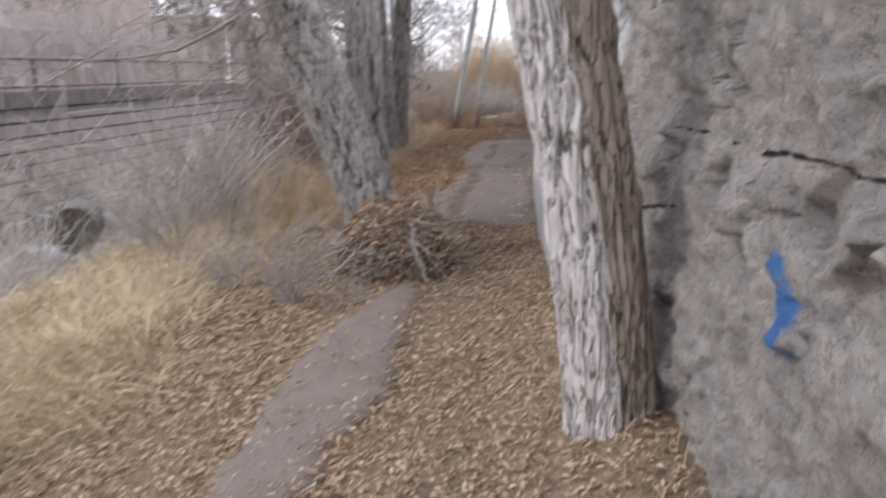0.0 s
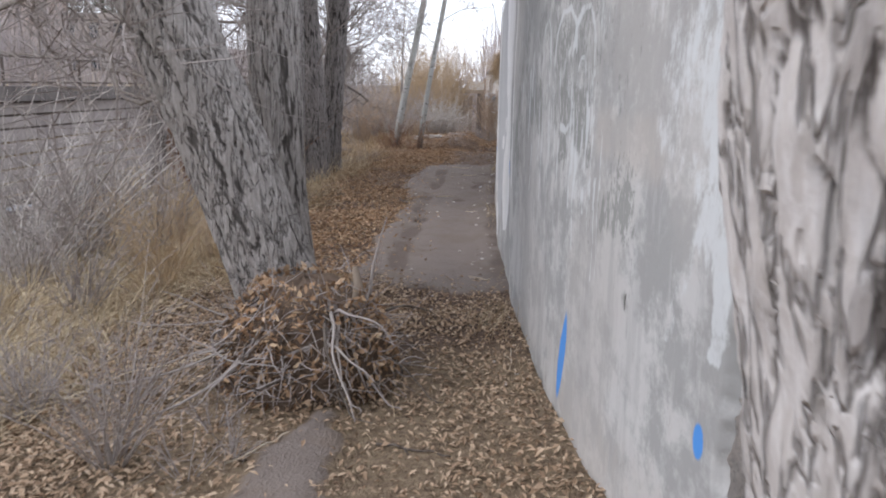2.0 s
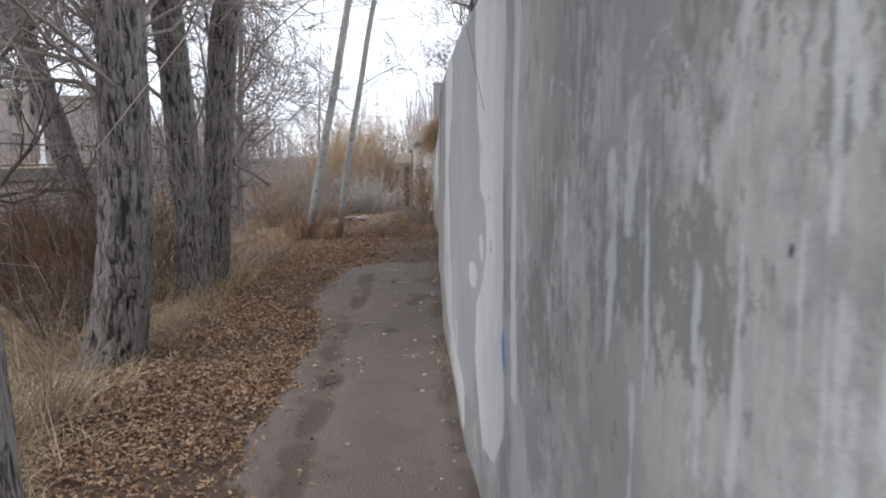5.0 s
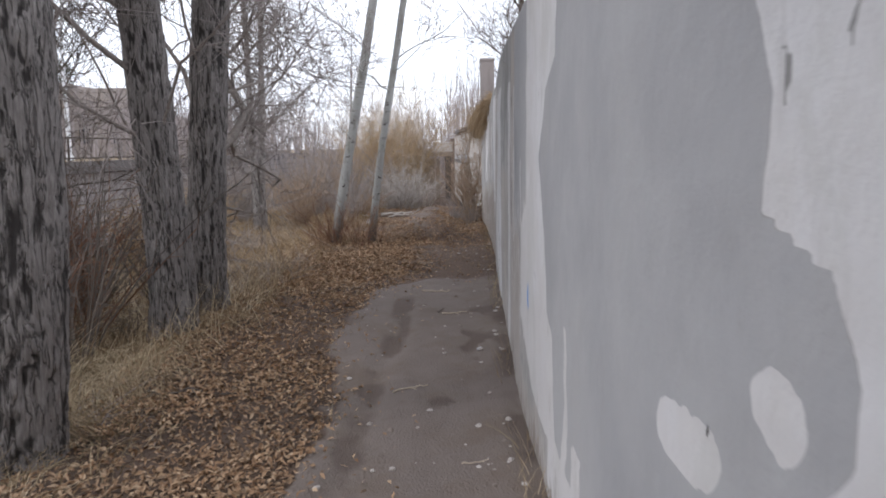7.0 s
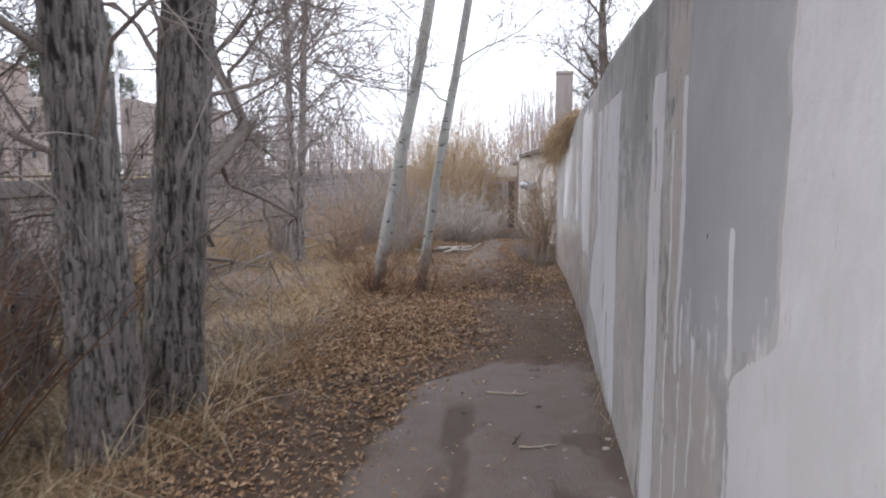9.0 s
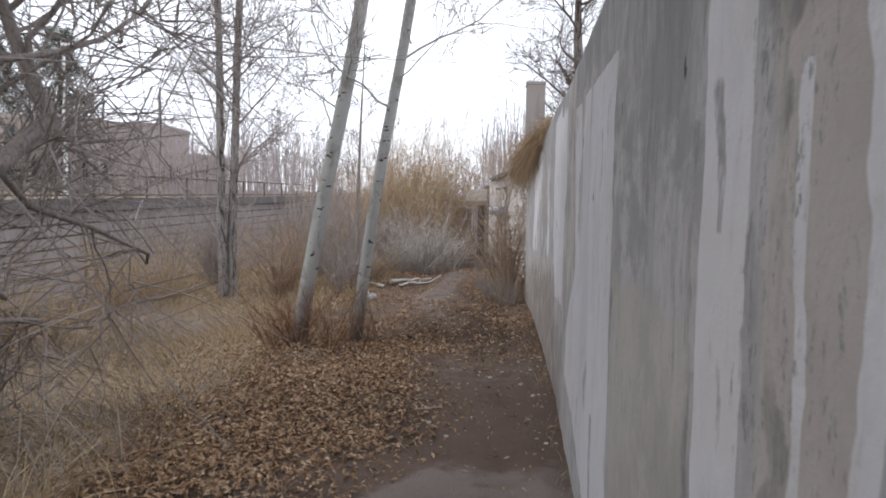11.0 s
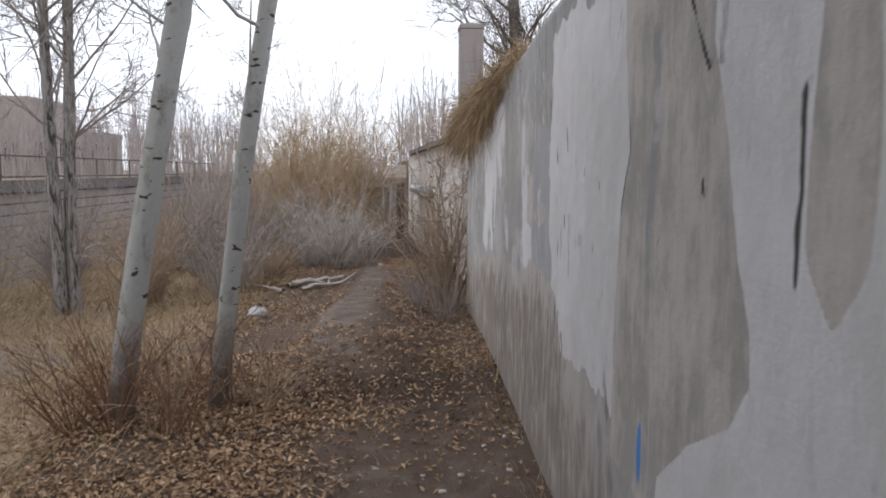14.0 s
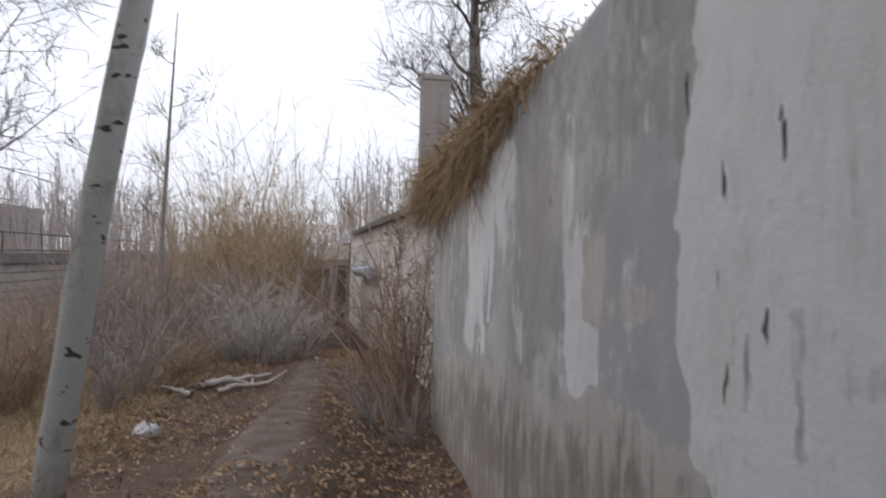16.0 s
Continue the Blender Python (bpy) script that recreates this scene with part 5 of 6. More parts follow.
def bush(name, label, cx, cy, rx, ry, h, n, mat, seed, rad=0.003, spread=0.7, fork=3, category="shrub", lean=(0, 0), group="", per=26):
    """A leafless shrub: many stems from the ground, each with finer side twigs."""
    r = np.random.default_rng(seed)
    k = max(3, n // per)
    ca, cd = r.uniform(0, 6.283, k), np.sqrt(r.uniform(0, 1, k))
    which = r.integers(0, k, n)
    a, d = r.uniform(0, 6.283, n), np.sqrt(r.uniform(0, 1, n))
    x = cx + rx * (cd * np.cos(ca))[which] + 0.06 * h * d * np.cos(a) * 0.6
    y = cy + ry * (cd * np.sin(ca))[which] + 0.06 * h * d * np.sin(a) * 0.6
    base = np.stack([x, y, height(x, y) - 0.03], 1)
    fan = r.uniform(0.6, 1.2, k)[which]
    tall = r.uniform(0.6, 1.08, k)[which]
    way = np.stack([np.cos(a) * d * spread * fan + (np.cos(ca) * cd)[which] * 0.3 * spread + r.normal(0, 0.1, n) + lean[0], np.sin(a) * d * spread * fan + (np.sin(ca) * cd)[which] * 0.3 * spread + r.normal(0, 0.1, n) + lean[1], np.ones(n)], 1)
    ln = h * tall * r.uniform(0.5, 1.05, n)
    bend = r.normal(0, 0.30, (n, 3)) * np.array([1, 1, 0.5])
    top = thing(name, label, category, group)
    top.location = (cx, cy, float(height(np.array([cx]), np.array([cy]))[0]))
    o = np.array(top.location)
    v, q = strands(base - o, way, ln, bend, rad * r.uniform(0.7, 1.6, n), rad * 0.3, 6, 3)
    part("stem_tangle", (v, q), mat, top, kind="stuff")
    w = way / np.linalg.norm(way, axis=1, keepdims=True)
    bs, ws, ls = [], [], []
    for k in range(fork * 2):
        s = r.uniform(0.2, 0.98, n)
        bs.append(base - o + w * (ln * s)[:, None] + bend * (s**2 * ln)[:, None])
        ws.append(w * 0.8 + r.normal(0, 0.6, (n, 3)))
        ls.append(ln * r.uniform(0.08, 0.32, n))
    bs, ws, ls = np.concatenate(bs), np.concatenate(ws), np.concatenate(ls)
    part("twig_mass", strands(bs, ws, ls, r.normal(0, 0.35, (len(bs), 3)), rad * 0.5, rad * 0.2, 4, 3), mat, top, kind="stuff")
    return top


# silvery brush and golden willows at the end of the path
bush("rabbitbrush", "silvery grey dried rabbitbrush beside the path", -1.5, 25.2, 0.6, 0.9, 1.3, 210, STEM_PALE, 71, 0.008, 0.75, 7, per=14)
bush("rabbitbrush", "low brown dried brush at the path's edge", -2.4, 23.6, 0.5, 0.5, 0.7, 110, STEM_TAN, 72, 0.006, 0.9, 4)
bush("willow_thicket", "tall golden willow thicket past the brush", -2.6, 29.5, 1.3, 2.0, 3.6, 520, STEM_GOLD, 73, 0.008, 0.34, 8)
bush("willow_thicket", "tan willow thicket by the creek", -5.4, 29.0, 1.6, 2.2, 2.3, 170, STEM_TAN, 74, 0.011, 0.5, 5)
bush("willow_thicket", "grey leafless willow thicket", -4.4, 24.6, 1.0, 1.4, 1.8, 80, STEM, 75, 0.009, 0.6, 5)
bush("willow_thicket", "reddish willow thicket on the bank", -3.7, 27.0, 0.9, 1.2, 1.8, 130, STEM_TAN, 76, 0.009, 0.6, 5)
bush("wall_end_shrub", "thin dry shrub with a few leaves at the wall's end", -0.02, 20.5, 0.14, 0.3, 2.0, 60, STEM_TAN, 77, 0.007, 0.2, 7, per=5)
bush("aspen_suckers", "thin dry stems round the aspens' feet", -1.86, 17.1, 0.5, 0.5, 0.75, 90, STEM_RED, 78, 0.004, 0.7, 4, per=6)
bush("aspen_suckers", "thin dry stems round the leaning aspen's foot", -1.5, 17.35, 0.35, 0.35, 0.7, 60, STEM_TAN, 79, 0.004, 0.7, 4, per=6)
def leaf_cling(x, y, z0, z1, n, seed):
    """Dead leaves still hanging on a shrub."""
    r = np.random.default_rng(seed)
    c = np.stack([r.normal(x, 0.10, n), r.normal(y, 0.16, n), r.uniform(z0, z1, n)], 1)
    u, w = r.normal(0, 0.011, (n, 3)), r.normal(0, 0.007, (n, 3))
    v = np.stack([c - u, c + w, c + u, c - w], 1).reshape(-1, 3)
    tagged(new("clinging_leaves", mesh_of("clinging_leaves", v, np.arange(n * 4).reshape(-1, 4), LEAF)), "brown dead leaves clinging to the shrub at the wall's end", "leaves", kind="stuff")


leaf_cling(-0.02, 20.45, 0.3, 1.7, 200, 79)
# brush near the start
bush("dead_brush", "tangle of grey leafless brush on the bank", -1.85, 4.4, 0.4, 0.55, 0.75, 95, STEM, 81, 0.003, 0.8, 5)
bush("dead_brush", "thin grey brush by the root heap", -1.4, 4.3, 0.2, 0.28, 0.4, 34, STEM, 82, 0.0026, 0.8, 4)
bush("bank_willow", "pale arching leafless willow stems by the creek", -4.3, 7.2, 1.1, 1.3, 1.9, 110, STEM_PALE, 83, 0.009, 1.1, 4)
bush("bank_willow", "grey leafless willow stems above the creek", -3.5, 8.6, 0.9, 0.9, 1.7, 90, STEM, 84, 0.008, 1.0, 4)
bush("russet_brush", "rust-coloured brush with clinging dead leaves", -3.7, 12.3, 0.8, 0.9, 1.35, 180, STEM_RED, 85, 0.006, 0.7, 5)
bush("dead_brush", "dark tangled brush behind the paired trunks", -3.7, 13.6, 0.8, 0.9, 1.7, 110, STEM_DARK, 86, 0.009, 0.8, 4)
bush("tawny_brush", "tawny dry weeds behind the trunks", -2.5, 8.3, 0.5, 0.9, 0.8, 200, STEM_TAN, 87, 0.0025, 0.6, 4)
bush("tawny_brush", "tawny dry weeds on the grassy bank", -5.0, 20.6, 0.5, 0.7, 1.2, 220, STEM_GOLD, 88, 0.0035, 0.6, 4)
bush("willow_thicket", "brown leafless thicket across the grass", -3.4, 22.8, 0.6, 0.8, 1.5, 90, STEM_TAN, 89, 0.007, 0.6, 5)

bush("bank_willow", "grey-mauve leafless stems on the bank", -3.1, 6.3, 0.7, 0.8, 1.3, 110, STEM, 101, 0.004, 0.8, 5)
bush("bank_willow", "pale arching stems above the water", -4.9, 9.2, 1.0, 1.3, 2.0, 160, STEM_PALE, 102, 0.007, 0.9, 4)
bush("bank_willow", "grey leafless stems beside the creek", -4.6, 5.2, 0.8, 1.0, 1.5, 130, STEM_PALE, 103, 0.005, 0.9, 4)
bush("dead_brush", "dead upright stems round the dark trunks", -3.2, 11.3, 0.5, 0.8, 1.7, 60, STEM_DARK, 104, 0.008, 0.5, 4)
bush("dead_brush", "dead stems at the paired trunks' feet", -2.85, 12.9, 0.3, 0.5, 0.6, 60, STEM_DARK, 105, 0.004, 0.7, 4)
bush("russet_brush", "russet dry brush behind the dark trunks", -4.3, 13.0, 0.7, 0.9, 1.5, 150, STEM_RED, 106, 0.006, 0.6, 5)
bush("tawny_brush", "tawny dry brush behind the leaning tree", -2.3, 6.9, 0.35, 0.6, 0.75, 160, STEM_GOLD, 107, 0.0025, 0.5, 4)
bush("wall_foot_weed", "dry weed stems at the pale tree's foot", 0.02, 2.62, 0.25, 0.3, 0.35, 60, GRASS, 108, 0.002, 0.9, 2)
bush("wall_foot_weed", "dark dry weeds at the wall's end", -0.12, 20.3, 0.3, 0.6, 0.5, 200, STEM, 109, 0.0025, 0.8, 4)

for k, (x, y, rx, h, n, mat) in enumerate([(-2.7, 22.0, 0.5, 1.3, 70, STEM), (-3.0, 25.4, 0.9, 2.0, 110, STEM), (-2.2, 27.2, 0.7, 2.2, 110, STEM_TAN), (-5.2, 23.0, 0.9, 1.8, 100, STEM), (-4.9, 18.0, 0.7, 1.0, 110, STEM_GOLD)]):
    bush("dead_brush", "grey-brown leafless brush filling the bank past the aspens", x, y, rx, rx * 1.3, h, n, mat, 120 + k, 0.006, 0.55, 6)
grass("tangled_weeds", "dark tangled weeds through the grass", 26000, (-5.5, -2.0, 10.5, 24), lambda x, y: smooth(0.0, 0.4, fbm(x, y, 0.8, 141)) * bankkeep(x, y), 0.12, 0.4, STEM, 142, 0.0022, 0.9, 0.9)
for k, (x, y, rx, h, n) in enumerate([(-5.3, 15.6, 0.8, 1.5, 110), (-5.6, 17.4, 0.9, 1.3, 90), (-5.0, 14.6, 0.5, 1.7, 70)]):
    bush("dead_brush", "dark tangled leafless brush above the creek", x, y, rx, rx, h, n, STEM_DARK, 130 + k, 0.007, 0.8, 5)

# ---- root heap under the leaning tree ----
def build_root_heap():
    r = np.random.default_rng(91)
    top = thing("root_heap", "heap of bared roots and dead leaves under the leaning tree", "root heap")
    cx, cy = -1.10, 5.12
    top.location = (cx, cy, 0)
    nu, nv = 26, 48
    a = np.linspace(0, 2 * np.pi, nv, endpoint=False)
    s = np.linspace(0, 1, nu)
    S, A = np.meshgrid(s, a, indexing="ij")
    rad = 0.42 * np.sin(S * np.pi / 2) ** 0.8 * (1 + 0.18 * fbm(np.cos(A) * 2, np.sin(A) * 2 + S, 1.3, 3))
    z = 0.47 * np.cos(S * np.pi / 2) ** 0.75 + 0.05 * fbm(A, S, 3, 5) - 0.08 * S
    v = np.stack([rad * np.cos(A) - 0.06 * z, rad * np.sin(A) * 0.85 + 0.12 * z, z], -1)
    m = Nodes("dark_root_soil", 0.95)
    n = m.noise(m.where(), 22, 6, 0.7)
    m.bump(n, 0.03)
    soil_m = m.done(m.mix(n, (0.07, 0.05, 0.038), (0.20, 0.14, 0.10)))
    part("earth", (v.reshape(-1, 3), grid_quads(nu, nv, True)), soil_m, top, smooth_shade=True)
    for k in range(64):
        az, h = r.uniform(2.4, 6.9), r.uniform(0.08, 0.44)
        d = 0.34 * math.sqrt(max(0.05, 1 - (h / 0.55) ** 2))
        p = np.array([d * math.cos(az), d * math.sin(az), h])
        w = np.array([math.cos(az), math.sin(az), r.uniform(-0.6, 0.5)]) * 0.026
        pts = [p]
        for i in range(8):
            w = w + r.normal(0, 0.018, 3) + np.array([0, 0, -0.007])
            pts.append(pts[-1] + w * r.uniform(0.5, 1.0))
        pts = np.array(pts)
        pts[:, 2] = np.maximum(pts[:, 2], 0.02)
        part("root", tube(curve_through(pts, 14), np.linspace(r.uniform(0.004, 0.011), 0.002, 14), 5), STEM if k % 3 else TWIG_DARK, top, smooth_shade=True)
    n = 480
    az, h = r.uniform(0, 6.28, n), r.uniform(0.05, 0.5, n)
    d = 0.40 * np.sqrt(np.clip(1 - (h / 0.56) ** 2, 0.03, 1))
    base = np.stack([d * np.cos(az), d * np.sin(az), h], 1)
    way = np.stack([np.cos(az), np.sin(az), r.normal(0, 0.6, n)], 1) + r.normal(0, 0.8, (n, 3))
    part("twig_mass", strands(base, way, r.uniform(0.04, 0.18, n), r.normal(0, 0.35, (n, 3)), 0.003, 0.001, 5, 3), STEM, top, kind="stuff")
    n = 2800
    az, h = r.uniform(0, 6.28, n), r.uniform(0.0, 0.5, n)
    d = 0.42 * np.sqrt(np.clip(1 - (h / 0.56) ** 2, 0.01, 1))
    c = np.stack([d * np.cos(az), d * np.sin(az) * 0.9, h], 1)
    u, w = r.normal(0, 0.012, (n, 3)), r.normal(0, 0.007, (n, 3))
    v = np.stack([c - u, c + w, c + u, c - w], 1).reshape(-1, 3)
    part("leaf_mat", (v, np.arange(n * 4).reshape(-1, 4)), LEAF, top, kind="stuff")
    stub = tube([(0.22, -0.02, 0.25), (0.24, -0.03, 0.42), (0.22, -0.02, 0.55)], [0.035, 0.03, 0.012], 9)
    part("broken_root", stub, WOOD, top, "short broken upright root stub", True)


build_root_heap()


# ---- dry grass hanging over the wall ----
def build_thatch():
    r = np.random.default_rng(93)
    n = 15000
    y = 16.9 + 3.5 * np.sqrt(r.uniform(0, 1, n))
    z = np.interp(y, [16.9, 20.4], [2.06, 1.96])
    x = wall_x(np.minimum(y, 20.2)) + r.uniform(-0.02, 0.12, n)
    top = thing("overhanging_grass", "thick tawny dry grass hanging over the wall's top edge", "grass")
    full = smooth(16.8, 18.8, y)
    hang = r.uniform(0, 1, n) ** 1.5 * (0.55 + 0.8 * np.abs(fbm(y, 0 * y, 2.5, 97)))
    base = np.stack([x - 0.17 * full * np.sqrt(hang) * r.uniform(0, 1, n), y, z + r.uniform(-0.02, 0.08, n) - 0.28 * full * hang], 1)
    way = np.stack([r.normal(-0.2, 0.5, n), r.normal(0.0, 0.8, n), r.normal(-0.1, 0.7, n)], 1)
    c1, c2 = fbm(y, x * 3, 3.0, 95), fbm(y, x * 3, 5.0, 96)
    bend = np.stack([r.normal(-0.05, 0.35, n) - 0.25 * c1, r.normal(0, 0.6, n) + 0.6 * c2, -r.uniform(0.0, 1.2, n)], 1)
    top.location = (0.1, 18.5, 2.0)
    o = np.array(top.location)
    part("tuft", strands(base - o, way, r.uniform(0.06, 0.24, n) * (0.35 + 0.65 * full) * (1 + 0.5 * c1), bend, 0.0026, 0.001, 6, 2), THATCH, top, kind="stuff")


build_thatch()


# ---- pillar behind the wall, and what stands at the end of the path ----
def slab_thing(name, label, category, pieces, group=""):
    top = thing(name, label, category, group)
    o = np.array(pieces[0][1][0][:3], float)
    top.location = (pieces[0][1][0][0], pieces[0][1][0][1], pieces[0][1][0][2] - pieces[0][1][0][5] / 2)
    o = np.array(top.location)
    for nm, (dims, mat, lab) in pieces:
        v, q = box(*dims)
        bevelled(part(nm, (v - o, q), mat, top, lab), 0.012)
    return top


slab_thing("concrete_pillar", "square grey concrete pillar standing behind the wall", "pillar",
           [("shaft", ((0.36, 22.12, 2.50, 0.27, 0.27, 1.10), CONC, "")), ("cap", ((0.36, 22.12, 3.08, 0.285, 0.285, 0.06), CONC, ""))])
slab_thing("timber_gate", "dark weathered timber gate frame with a flat concrete lintel", "gate",
           [("post", ((-0.36, 33.8, 0.36, 0.20, 0.20, 1.5), RUST, "dark thick timber post")), ("post", ((-0.72, 34.1, 0.3, 0.14, 0.14, 1.4), WOOD, "")),
            ("post", ((-1.6, 34.1, 0.3, 0.14, 0.14, 1.4), WOOD, "")),
            ("lintel", ((-0.95, 33.9, 1.17, 1.5, 0.35, 0.13), WOOD, "")), ("slab", ((-0.5, 34.0, 1.42, 0.62, 0.5, 0.34), PALE_WALL, "pale concrete block")),
            ("board", ((-1.2, 34.15, 0.55, 0.75, 0.04, 0.9), WOOD, ""))])


def build_far_wall():
    pts = [(0.37, 20.75), (0.36, 23.0), (0.17, 28.0), (-0.10, 35.5)]
    line = np.array([(x, y, 0) for x, y in pts])
    line = curve_through(line, 40)
    zs = np.linspace(-0.7, 1.86, 12)
    v = np.stack([np.repeat(line[:, :1], 12, 1), np.repeat(line[:, 1:2], 12, 1), np.repeat(zs[None], 40, 0)], -1)
    v[..., 0] += 0.01 * fbm(v[..., 1], v[..., 2], 2, 4)
    back = v + np.array([0.28, 0, 0])
    V = np.concatenate([v.reshape(-1, 3), back.reshape(-1, 3)])
    k = np.arange(39)
    n = 40 * 12
    topq = np.stack([k * 12 + 11, n + k * 12 + 11, n + (k + 1) * 12 + 11, (k + 1) * 12 + 11], -1)
    j = np.arange(11)
    endq = np.concatenate([np.stack([e + j, e + j + 1, n + e + j + 1, n + e + j], -1) for e in (0, 39 * 12)])
    wall = tagged(new("wall_far", mesh_of("wall_far", V, np.concatenate([grid_quads(40, 12)[:, ::-1], grid_quads(40, 12) + n, topq, endq]), PALE_WALL, True)), "pale limewashed low wall past the end of the grey one", "wall", kind="structure")
    for i in range(0, 36, 3):
        a, b = line[i], line[i + 3]
        mid, ln = (a + b) / 2, np.linalg.norm(b - a)
        ob = part("coping_stone", box(0, 0, 0, 0.40, ln - 0.02, 0.09), CONC_DARK, wall, "dark reddish coping stone" if i == 0 else "")
        ob.matrix_basis = pose(mid[0] + 0.13, mid[1], 1.91, 0, 0, math.degrees(math.atan2(-(b - a)[0], (b - a)[1])))


build_far_wall()


def build_pipe():
    m = Nodes("galvanised_pipe", 0.45, 0.7)
    mat = m.done(m.mix(m.noise(m.where(), 8), (0.36, 0.40, 0.44), (0.50, 0.54, 0.58)))
    top = thing("steel_pipe", "short galvanised steel pipe fixed along the pale wall", "pipe")
    top.location = (0.05, 29.0, 1.05)
    part("tube", tube([(-0.02, -1.6, 0.02), (-0.06, 0, 0), (-0.12, 1.8, -0.02)], [0.10, 0.10, 0.10], 16), mat, top, smooth_shade=True)
    for y in (-1.0, 1.2):
        part("bracket", box(0.0 - 0.03 * y, y, 0, 0.215, 0.03, 0.215), mat, top)
    part("end_cap", tube([(-0.02, -1.61, 0.02), (-0.02, -1.6, 0.02), (-0.02, -1.59, 0.02)], [0.002, 0.1, 0.102], 16), mat, top)


build_pipe()


def build_culvert():
    top = thing("culvert_pipe", "dark open end of a drain pipe in the bank", "pipe")
    c = np.array((-4.55, 6.6, -0.05))
    top.location = c
    d = np.array((0.45, -0.85, 0.05))
    d /= np.linalg.norm(d)
    v1, q1 = tube([d * -0.9, d * 0.0], [0.23, 0.23], 24)
    v2, q2 = tube([d * 0.0, d * -0.9], [0.20, 0.20], 24)
    ring = np.stack([np.arange(24) + 24, (np.arange(24) + 1) % 24 + 24, 48 + (np.arange(24) + 1) % 24, 48 + np.arange(24)], -1)
    part("barrel", (np.concatenate([v1, v2]), np.concatenate([q1, q2 + 48, ring])), CONC_DARK, top, smooth_shade=True)
    ang = np.arange(24) * 2 * np.pi / 24
    # flat dark disc closes the bore 25 cm inside the mouth
    part("bore_disc", tube([d * -0.25, d * -0.251], [0.2, 0.001], 24), RUST, top, "dark disc across the pipe a little inside its mouth")


build_culvert()


def build_bag():
    r = np.random.default_rng(97)
    nu, nv = 16, 24
    S, A = np.meshgrid(np.linspace(0.02, 1, nu), np.linspace(0, 2 * np.pi, nv, endpoint=False), indexing="ij")
    rad = 0.075 * np.sin(S * np.pi * 0.93) ** 0.7 * (1 + 0.45 * fbm(np.cos(A) * 2 + S * 3, np.sin(A) * 2, 2.0, 8))
    v = np.stack([rad * np.cos(A) * 1.2, rad * np.sin(A) * 0.8, 0.11 * (1 - S) * (1 + 0.4 * fbm(A, S, 2.5, 9))], -1)
    m = Nodes("white_plastic", 0.4)
    mat = m.done(m.mix(m.noise(m.where(), 30), (0.38, 0.38, 0.385), (0.52, 0.52, 0.53)))
    ob = new("plastic_bag", mesh_of("plastic_bag", v, grid_quads(nu, nv, True), mat, True))
    ob.location = (-1.79, 20.09, float(height(np.array([-1.79]), np.array([20.09]))[0]) - 0.01)
    tagged(ob, "crumpled white plastic bag lying in the leaves", "litter")
    for k, (x, y, s) in enumerate(((-0.75, 24.6, 0.05), (-2.1, 9.36, 0.035), (-0.3, 11.6, 0.03))):
        o2 = new("paper_scrap", mesh_of("paper_scrap", v * s * 7, grid_quads(nu, nv, True), mat, True))
        o2.location = (x, y, float(height(np.array([x]), np.array([y]))[0]) - 0.003)
        o2.rotation_euler = (0.3 * k, 0.2, k * 1.3)
        tagged(o2, "small scrap of white paper on the ground", "litter")


build_bag()


def stick(x, y, az, ln, rad, seed, mat, label, name="fallen_stick"):
    r = np.random.default_rng(seed)
    n = 9
    t = np.linspace(-0.5, 0.5, n) * ln
    px, py = x + t * math.cos(az), y + t * math.sin(az)
    wob = np.cumsum(r.normal(0, 0.012, n)) * ln
    px, py = px - wob * math.sin(az), py + wob * math.cos(az)
    pz = height(px, py) + rad * 0.8 + 0.02 * np.abs(r.normal(0, 1, n)) * ln
    pts = np.stack([px, py, pz], 1)
    o = pts[n // 2].copy()
    pieces = [tube(curve_through(pts - o, 20), np.linspace(rad, rad * 0.45, 20), 7)]
    i = int(r.integers(3, 7))
    side = np.array([-math.sin(az), math.cos(az), 0.3]) * (1 if seed % 2 else -1) + np.array([math.cos(az), math.sin(az), 0])
    pieces.append(tube([pts[i] - o, pts[i] - o + side * ln * 0.1, pts[i] - o + side * ln * 0.17], [rad * 0.6, rad * 0.4, rad * 0.15], 5))
    ob = new(name, mesh_of(name, *joined(pieces), mat, True))
    ob.location = o
    return tagged(ob, label, "stick")


STRAW = strand_mat("bleached_wood", [(0.46, 0.38, 0.29), (0.54, 0.46, 0.36)])
for k, (x, y, az, ln, rad) in enumerate([(-0.55, 4.42, -0.25, 0.30, 0.006), (-1.12, 4.35, 0.9, 0.28, 0.005), (-0.45, 12.5, 0.3, 0.2, 0.006), (-0.55, 12.6, 1.2, 0.14, 0.005), (-0.72, 10.9, 0.5, 0.22, 0.006), (-0.3, 6.9, 2.2, 0.22, 0.006),
                                         (-1.1, 7.0, 2.5, 0.3, 0.004), (-0.6, 13.3, 0.3, 0.25, 0.007), (-0.4, 9.9, 0.2, 0.12, 0.004), (-0.9, 9.3, 0.9, 0.14, 0.004), (-1.7, 7.6, 0.1, 0.6, 0.005), (-2.0, 9.1, 0.4, 0.7, 0.006), (-1.9, 11.0, -0.2, 0.8, 0.007), (-0.75, 15.2, 0.2, 0.2, 0.005), (-0.5, 16.4, 1.1, 0.15, 0.004), (-1.3, 3.3, 0.7, 0.12, 0.006), (-0.1, 3.2, 1.8, 0.3, 0.004), (-0.15, 5.4, 1.5, 0.3, 0.004)]):
    stick(x, y, az, ln, rad, 200 + k, STRAW if k % 3 else TWIG_DARK, "dry stick lying on the ground")
